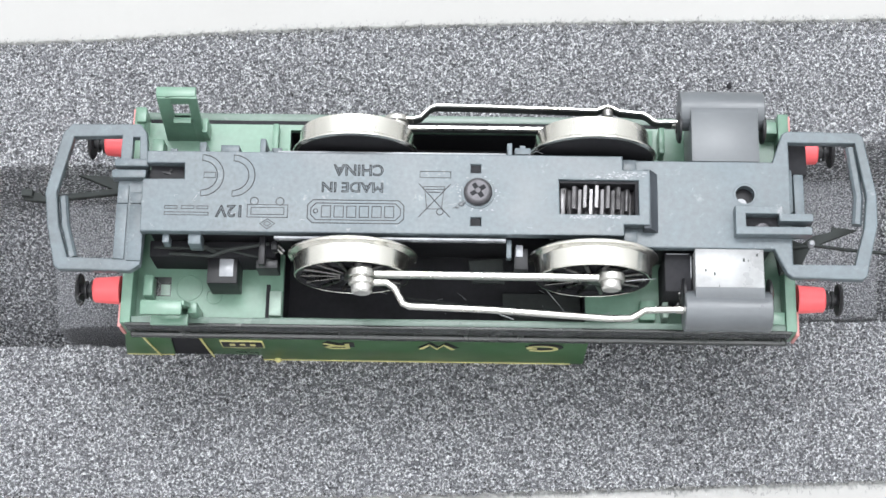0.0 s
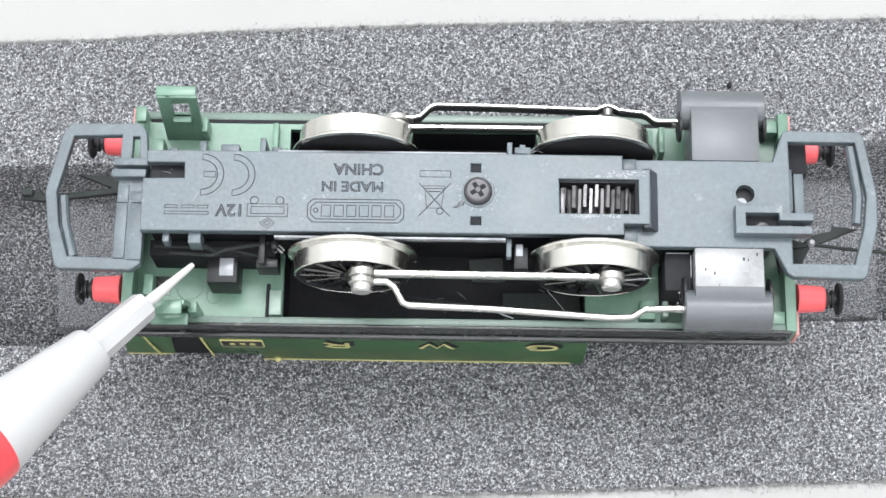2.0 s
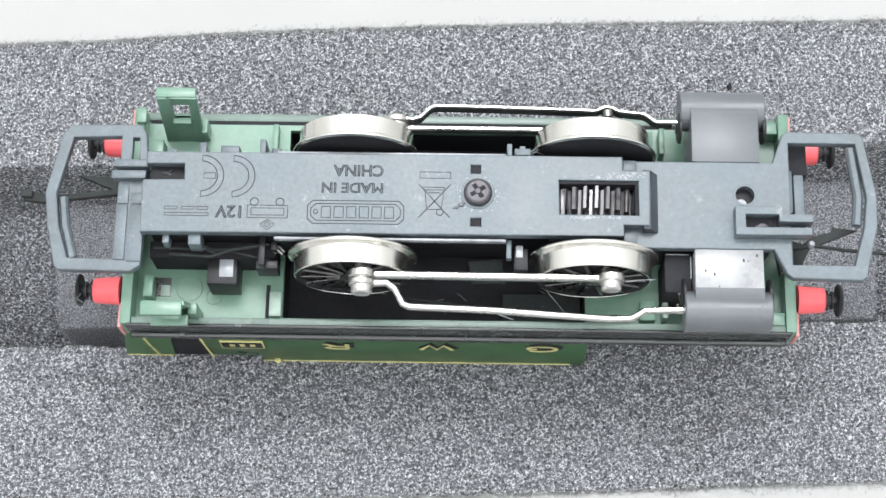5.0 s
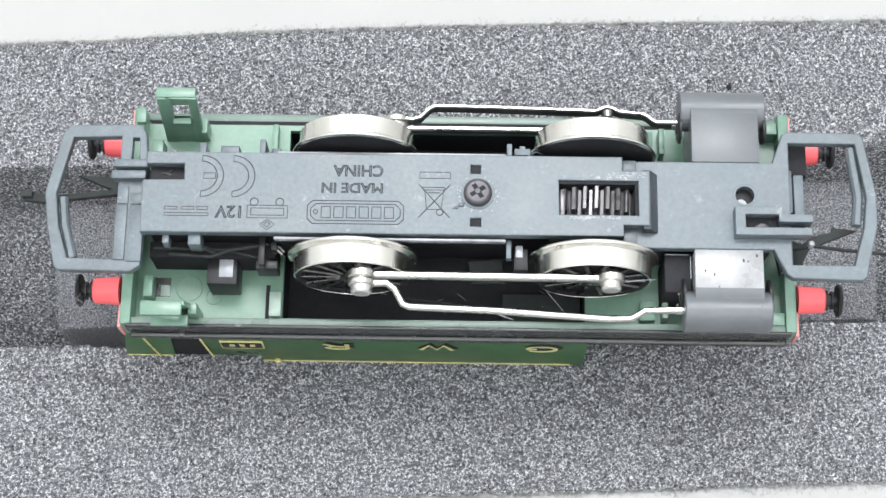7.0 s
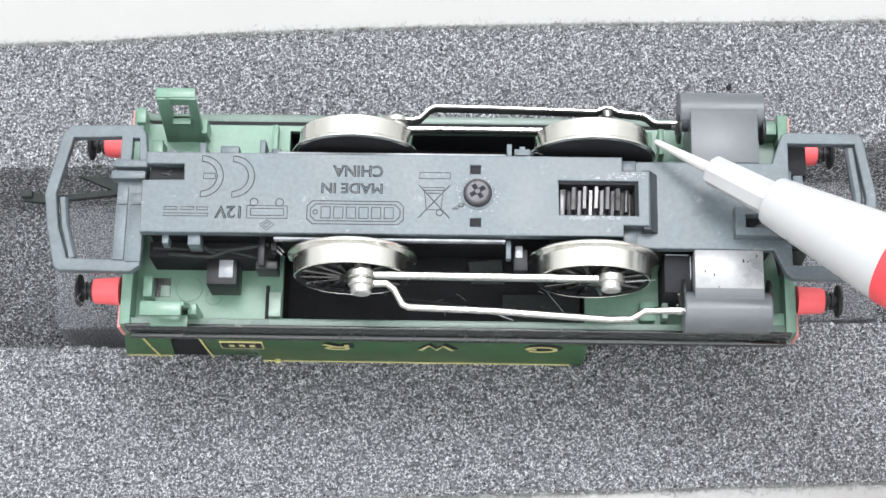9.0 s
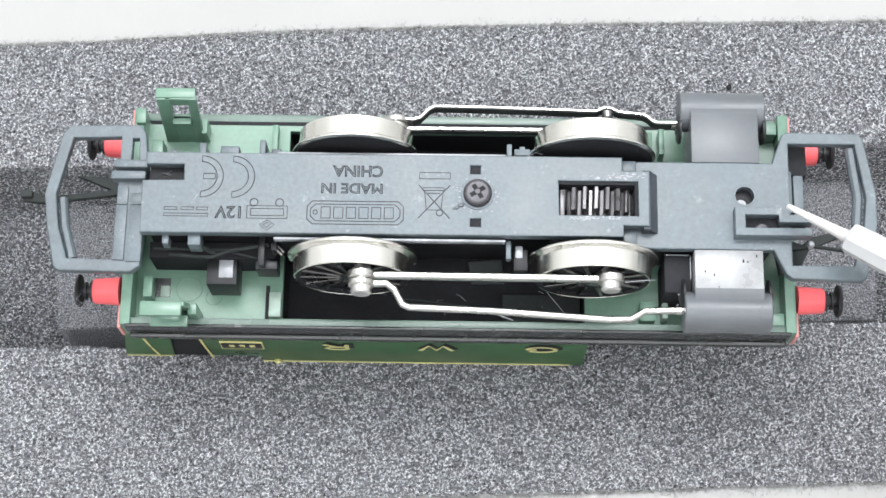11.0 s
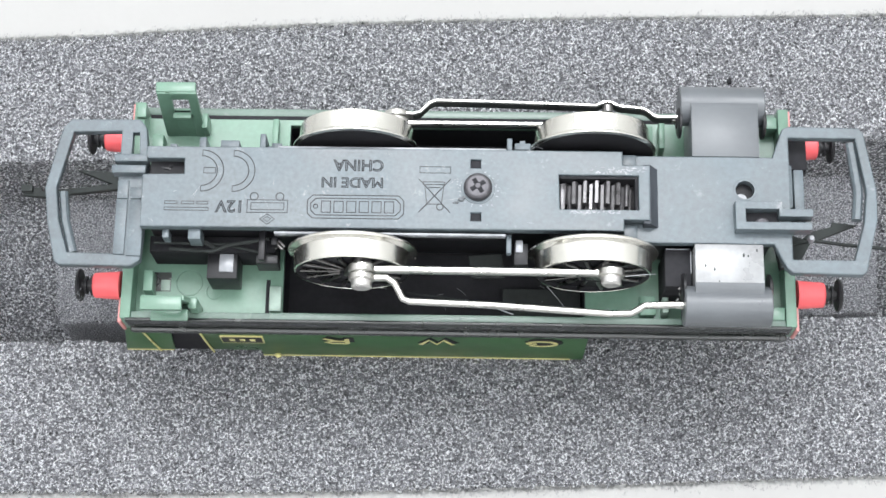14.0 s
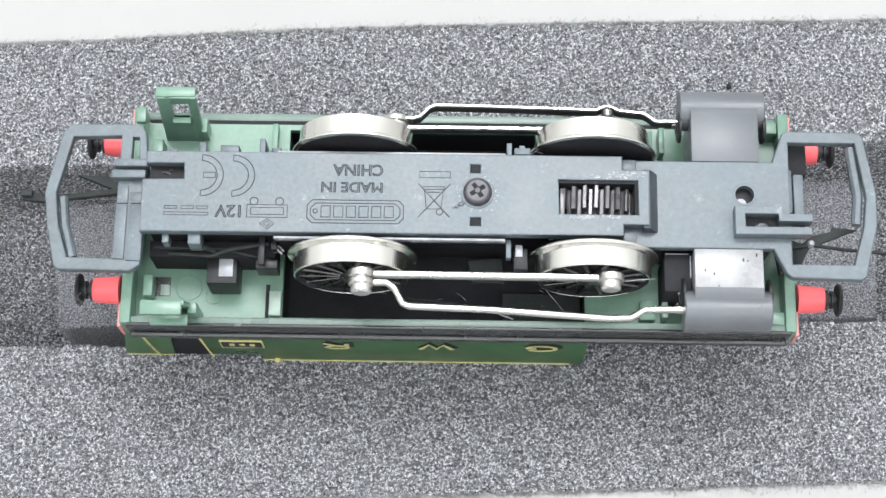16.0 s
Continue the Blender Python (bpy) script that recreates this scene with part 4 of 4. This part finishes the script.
def fittings():
    """Painted edge glints, bare metal, loose hairs and scratches that catch the light."""
    def one(name, material, *boxes, label=""):
        bm = B()
        for b in boxes:
            box(bm, *b, 0.06)
        part(name, bm, material, loco, label)
    one("guard_post", GREY, (4.6, 5.3, 6.0, 7.9, -9.0, -4.3))
    one("guard_block", GREY, (5.7, 7.9, 6.6, 8.0, -10.0, -6.4), (6.4, 7.2, 8.0, 8.6, -10.0, -7.0), label="small grey stepped block")
    # Pale strips added as the glint along the bracket's edges.
    one("bracket_edge", WORN, (26.6, 29.7, -6.75, -6.6, -8.1, -7.9), (29.85, 30.0, -10.2, -7.0, -8.1, -7.6), label="bright strip for the glint on the bracket edge")
    bm = B()
    g = random.Random(12)
    for i in range(9):
        p = Vector((28.6 + g.uniform(-0.5, 0.4), -11.0 - i * 0.42, -8.6 + g.uniform(-0.4, 0.3)))
        bar(bm, [p, p + Vector((g.uniform(-0.5, 0.6), g.uniform(-0.9, 0.3), g.uniform(-0.2, 0.3)))], 0.28, 0.3)
    part("packing_gland", bm, DARKMET, loco, "crumpled dark metal round the piston rod")
    bm = B()
    bar(bm, [(-1.0, -11.0, -20.0), (2.6, -11.9, -19.6), (6.0, -13.2, -19.4)], 0.18, 0.2)
    part("pickup_wire", bm, WORN, loco)
    bm = B()
    plate(bm, [[(4.4, -8.6), (15.6, -8.6), (15.8, -13.8), (4.6, -13.8)]], -22.6, -22.0, 0.1)
    part("inner_bracket", bm, DUSK, loco)
    for i in range(8):
        x, y, a = g.uniform(-14, 12), g.uniform(-13.4, -8.0), g.uniform(0, 6.28)
        d = Vector((math.cos(a), 0.6 * math.sin(a), g.uniform(-0.1, 0.1)))
        p = Vector((x, y, -20.5 + g.uniform(-1.5, 2)))
        k = g.choice((0.12, 0.15, 0.5, 1.1))
        bm = B()
        bar(bm, [p, p + d * k + Vector((0, 0.1 * k, 0)), p + d * 2 * k], 0.05, 0.05)
        part("lint_fibre", bm, WORN, loco)
    # fine scratches and grime on the keeper plate
    bm = B()
    for i in range(20):
        x, y = g.uniform(-44, 40), g.uniform(-5.2, 5.2)
        z = PAN if x < 20 else LOW
        if 20 < x < 26 or x > 34 or (11 < x < 23 and abs(y) < 3.2):
            continue
        a, k = g.gauss(0.5, 0.7), g.uniform(0.2, 1.3)
        u, w = Vector((math.cos(a), math.sin(a), 0)) * k, Vector((-math.sin(a), math.cos(a), 0)) * g.uniform(0.012, 0.028)
        p = Vector((x, y, z + 0.012))
        bm.faces.new([bm.verts.new(q) for q in (p - u, p + w, p + u, p - w)])
    tagged(part("scratches", bm, WORN, pan), kind="stuff")


def stroke_letters(side):
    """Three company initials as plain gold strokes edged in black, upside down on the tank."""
    def put(cx, w, strokes):
        for grow, depth, m, nm in ((0.9, 0.03, PIT, "letter_edge"), (0.0, 0.07, GOLD, "initial")):
            bm = B()
            for pts in strokes:
                bar(bm, [(cx - x * w + grow * 0.3, side * (15.32 + depth), -26.3 + grow * 0.9 - z * 2.7) for x, z in pts], 0.68 + grow, 0.04, "y")
            part(nm, bm, m, tank)
    tank = [o for o in loco.children if o.name.startswith("side_tank")][0 if side < 0 else -1]
    arc = [(0.5 * math.cos(radians(a)), 0.5 + 0.5 * math.sin(radians(a))) for a in range(40, 331, 24)]
    put(10.3, 4.4, [arc, [(0.45, 0.25), (0.45, 0.5), (0.15, 0.5)]])
    put(-5.1, 4.8, [[(-0.5, 1), (-0.22, 0), (0, 0.9), (0.22, 0), (0.5, 1)]])
    put(-19.8, 3.8, [[(-0.4, 0), (-0.4, 1)], [(-0.4, 1), (0.2, 1), (0.42, 0.78), (0.2, 0.52), (-0.4, 0.5)], [(0.0, 0.5), (0.5, 0)]])


def sheet(points, y0, y1):
    """A flat side sheet: an outline in x and z with a thickness in y."""
    bm = B()
    a, b = ([bm.verts.new((x, y, z)) for x, z in points] for y in (y0, y1))
    n = len(points)
    bm.faces.new(a)
    bm.faces.new(b[::-1])
    for i in range(n):
        bm.faces.new((a[i], b[i], b[(i + 1) % n], a[(i + 1) % n]))
    bmesh.ops.recalc_face_normals(bm, faces=bm.faces)
    bmesh.ops.bevel(bm, geom=list(bm.edges), offset=0.08, segments=2, affect="EDGES", profile=0.5)
    return bm


def bodywork():
    for s in (-1, 1):
        a, b = sorted((s * 15.3, s * 14.95))
        bm = B()
        box(bm, -31.7, 17.0, a, b, -37.4, -17.0, 0.15)
        part("side_tank", bm, SIDE, loco, "glossy green side tank with gold lining and letters")
        bm = B()
        box(bm, -31.7, 15.0, min(s * 15.28, s * 15.42), max(s * 15.28, s * 15.42), -37.1, -36.75, 0.04)
        part("gold_line", bm, GOLD, loco)
        bm = B()
        lathe(bm, [(0.5, 0), (0.6, 0.3), (0.2, 0.6)], Matrix.Translation((-29.4, s * 15.3, -36.3)) @ pose(0, 0, 0, 90 if s < 0 else -90, 0, 0), 14)
        part("tank_catch", bm, GOLD, loco)
        # cab side sheet with doorway and curved edges
        ya, yb = sorted((s * 15.26, s * 14.9))
        part("cab_side", sheet([(-39.9, -17.0), (-38.9, -34.2), (-31.6, -34.2), (-31.6, -17.0)], ya, yb), SIDE, loco)
        part("bunker_side", sheet([(-52.3, -35.0), (-44.9, -35.0), (-43.2, -17.0), (-49.3, -17.0)], ya, yb), SIDE, loco)
        for x0, x1, z0 in ((-47.0, -47.8, -34.8), (-39.0, -39.5, -35.2)):
            bm = B()
            bar(bm, [(x0, s * 15.4, z0), (x0 + (x1 - x0) * 0.5, s * 15.45, z0 + 5.5), (x1, s * 15.4, z0 + 11)], 0.32, 0.25, "y")
            part("handrail", bm, GOLD, loco, "thin gold handrail")
        bm = B()
        box(bm, -52.1, -45.0, min(s * 15.24, s * 15.36), max(s * 15.24, s * 15.36), -34.8, -34.5, 0.03)
        part("gold_line", bm, GOLD, loco)
        bm = B()
        box(bm, -36.9, -30.6, min(s * 15.24, s * 15.5), max(s * 15.24, s * 15.5), -29.25, -25.4, 0.06)
        pl = part("side_plate", bm, GOLD, loco, "small black plate with gold rim")
        bm = B()
        box(bm, -36.72, -30.78, min(s * 15.4, s * 15.54), max(s * 15.4, s * 15.54), -28.7, -25.7, 0.05)
        part("plate_field", bm, BLACK, pl)
        bm = B()
        for i in range(3):
            x = -35.6 + i * 1.5
            box(bm, x, x + 0.8, min(s * 15.5, s * 15.58), max(s * 15.5, s * 15.58), -27.8, -26.6, 0.03)
        part("plate_bar", bm, GOLD, pl)
    for s in (-1, 1):
        stroke_letters(s)
    bm = B()
    box(bm, -46.0, -29.0, -11.5, 11.5, -47.5, -33.0, 1.5)
    part("cab", bm, SIDE, loco)
    bm = B()
    lathe(bm, [(8.4, 0), (8.6, 0.3), (8.6, 60), (8.4, 60.4)], Matrix.Translation((-16, 0, -35.0)) @ pose(0, 0, 0, 0, 90, 0), 48)
    part("boiler", bm, SIDE, loco)
    bm = B()
    box(bm, -45.2, -38.8, -14.7, 14.7, -36.4, -18)
    part("cab_floor", bm, PIT, loco)


pan, rear, front = chassis()
markings(pan)
screw(pan)
gear(pan)
coupling_gear(rear, front)
LOWER = ((-14.75, -2.6), (18.6, -3.0))
UPPER = ((-11.0, -8.9), (22.2, -9.0))
for x, i in ((-16.5, 0), (16.6, 1)):
    wheel(x, -1, LOWER[i])
    wheel(x, 1, UPPER[i])
rods(-1, *LOWER, [(-14.7, -12.9, -2.6), (-11.4, -12.9, -2.6), (-10.4, -13.5, -2.9), (-9.2, -15.6, -3.2), (-8.4, -15.9, -3.4), (2.8, -15.8, -5.1), (18.7, -16.1, -7.6), (21.6, -15.9, -8.0), (22.6, -15.3, -8.3), (23.6, -14.6, -8.5), (29.0, -14.4, -8.5)])
rods(1, *UPPER, [(-11.0, 13.1, -8.8), (-8.6, 12.9, -8.7), (-7.6, 13.2, -8.7), (-6.2, 14.6, -8.6), (-5.4, 14.9, -8.6), (2.4, 14.8, -8.6), (17.2, 14.4, -8.6), (18.0, 14.8, -8.6), (18.7, 15.0, -8.6), (19.4, 14.9, -8.6), (20.4, 14.35, -8.6), (23.8, 14.0, -8.6), (24.4, 13.7, -8.6), (25.2, 13.0, -8.6), (25.8, 12.8, -8.6), (29.0, 12.8, -8.6)])
for s in (-1, 1):
    cylinder(s)
footplate()
buffers()
steps()
undergear()
fittings()
bodywork()


# ---- the pointer: a white nozzle on a red barrel ----
def pointer():
    pen = tagged(new("pointer_pen"), "white pointed nozzle pen with a red barrel", "pen")

    def pp(name, profile, material, label="", sides=48):
        bm = B()
        lathe(bm, [(r * MM, -a * MM) for r, a in profile], pose(0, 0, 0, 0, 0, 14), sides)
        bmesh.ops.recalc_face_normals(bm, faces=bm.faces)
        me = bpy.data.meshes.new(name)
        bm.to_mesh(me)
        bm.free()
        me.materials.append(material)
        me.shade_smooth()
        me.set_sharp_from_angle(angle=radians(35))
        ob = new(name, me)
        ob.parent = pen
        if label:
            tagged(ob, label)
    pp("nib", [(0.12, 0), (0.34, 0.1), (0.40, 0.5), (0.86, 8.9), (0.86, 10.0)], PENTIP, "blunt ivory nib")
    pp("collar", [(1.3, 9.0), (1.85, 9.1), (2.08, 9.5), (2.4, 18.9), (2.4, 20.0)], PENW, "flat-sided white collar", 8)
    pp("cone", [(2.3, 18.6), (3.1, 18.7), (3.32, 19.1), (5.6, 36.6), (5.6, 37.2)], PENW)
    pp("barrel", [(4.8, 36.5), (5.6, 36.6), (5.72, 37.0), (6.2, 60), (6.3, 130), (5.4, 131)], PENR, "smooth red barrel")
    return pen


pen = pointer()

PEN_ROWS = [
    (0.0, -110, -75, 30, -120.5, 30), (1.2, -100, -65, 26, -120.5, 30), (1.4, -74, -40, 16, -120.5, 30), (1.5, -62, -27, 11, -107.5, 36.0),
    (1.6, -53.5, -19.5, 8.0, -107.5, 36.0), (1.7, -51.3, -15.4, 6.0, -113.5, 35.0), (1.8, -45.5, -11.2, 4.0, -119.5, 34.0),
    (1.9, -39.8, -8.8, -1.0, -124.5, 27.0), (2.0, -37.7, -10.4, -4.0, -129.5, 20.0), (2.2, -40.7, -12.2, -8.0, -129.5, 26.0),
    (2.4, -44.0, -11.8, -12.0, -129.0, 26.0), (2.5, -44.0, -11.3, -12.0, -129.2, 25.0), (2.6, -43.8, -11.4, -12.0, -129.5, 24.0),
    (2.8, -40.2, -9.6, -7.0, -131.0, 20.0), (3.0, -39.2, -9.5, -5.0, -130.5, 18.0), (3.2, -43.5, -12.4, -2.0, -129.0, 22.0),
    (3.3, -46.9, -13.4, 0.0, -126.5, 24.0), (3.4, -48.6, -17.4, 2.0, -124.0, 26.0), (3.5, -49.8, -23.8, 4.0, -124.0, 26.0),
    (3.6, -54.2, -28.4, 6.0, -124.0, 26.0), (3.7, -58.2, -33.2, 8.0, -124.0, 26.0), (3.8, -66, -42, 11, -124.0, 26.0), (4.0, -85, -62, 18, -116, 30),
    (4.6, -80, -100, 30, -105, 30), (5.4, -30, -120, 34, -90, 30), (6.2, 50, -110, 34, -70, 32), (7.0, 110, -60, 26, -50, 32),
    (7.5, 84, -22, 16, -46, 32), (7.7, 62, -6, 9, -46, 32), (7.8, 48.9, 1.2, 6.0, -37.5, 24.0), (7.9, 39.4, 4.6, 3.0, -37.5, 24.0),
    (8.0, 37.1, 7.7, 1.0, -36.8, 21.0), (8.1, 37.3, 6.6, 2.0, -36.0, 18.0), (8.2, 29.6, -1.6, 4.0, -35.0, 23.0), (8.3, 28.3, -6.4, 5.0, -34.0, 28.0),
    (8.4, 25.3, -5.9, 5.0, -33.5, 25.0), (8.5, 24.5, -0.1, 4.0, -33.0, 22.0), (8.6, 27.4, 4.8, 2.0, -34.2, 22.0),
    (8.7, 25.2, 6.5, -1.0, -35.5, 22.0), (8.8, 24.9, 7.3, -2.0, -35.5, 20.7), (8.9, 25.9, 7.0, -2.0, -35.5, 19.3),
    (9.0, 24.8, 7.7, -2.0, -35.5, 18.0), (9.2, 28.3, 8.3, 0.0, -36.5, 18.0), (9.6, 34, 5, 3, -36.5, 17), (10.2, 42, 2, 5, -35.5, 15),
    (10.8, 42, -1, 2, -33, 11), (11.3, 40.8, -3.0, -2.0, -31.0, 8), (11.5, 39.4, -2.7, -2.5, -30.0, 8.0), (11.6, 40.7, -3.0, -2.0, -31.0, 8.0),
    (11.7, 43.3, -2.9, -1.0, -32.5, 8.0), (11.8, 43.1, -3.2, -1.0, -31.7, 8.0), (11.9, 40.9, -3.2, -1.5, -30.9, 8.0),
    (12.0, 38.6, -2.5, -2.0, -30.1, 8.0), (12.1, 39.5, -0.0, -1.0, -29.5, 8.0), (12.2, 35.9, 1.0, -3.0, -29.0, 8.0),
    (12.3, 35.1, 1.4, -3.0, -29.0, 8.0), (12.4, 36.0, 1.9, -3.0, -29.0, 8.0), (12.5, 39.2, 0.7, 0.0, -29.0, 8.0), (12.6, 47.9, 0.4, 4.0, -29.0, 8.0),
    (12.7, 55.7, 0.2, 8.0, -29.0, 8.0), (12.9, 80, -18, 16, -34, 18), (13.3, 115, -55, 26, -42, 28), (16.0, 118, -60, 28, -42, 28)]


def motions():
    rows = []
    for t, x, y, z, az, el in PEN_ROWS:
        p = Vector((x, y, z + TABLE)) * MM
        d = Vector((math.cos(radians(el)) * math.cos(radians(az)), math.cos(radians(el)) * math.sin(radians(az)), math.sin(radians(el))))
        rows.append((t, look(p, p + d)))
    walk(pen, rows)


motions()
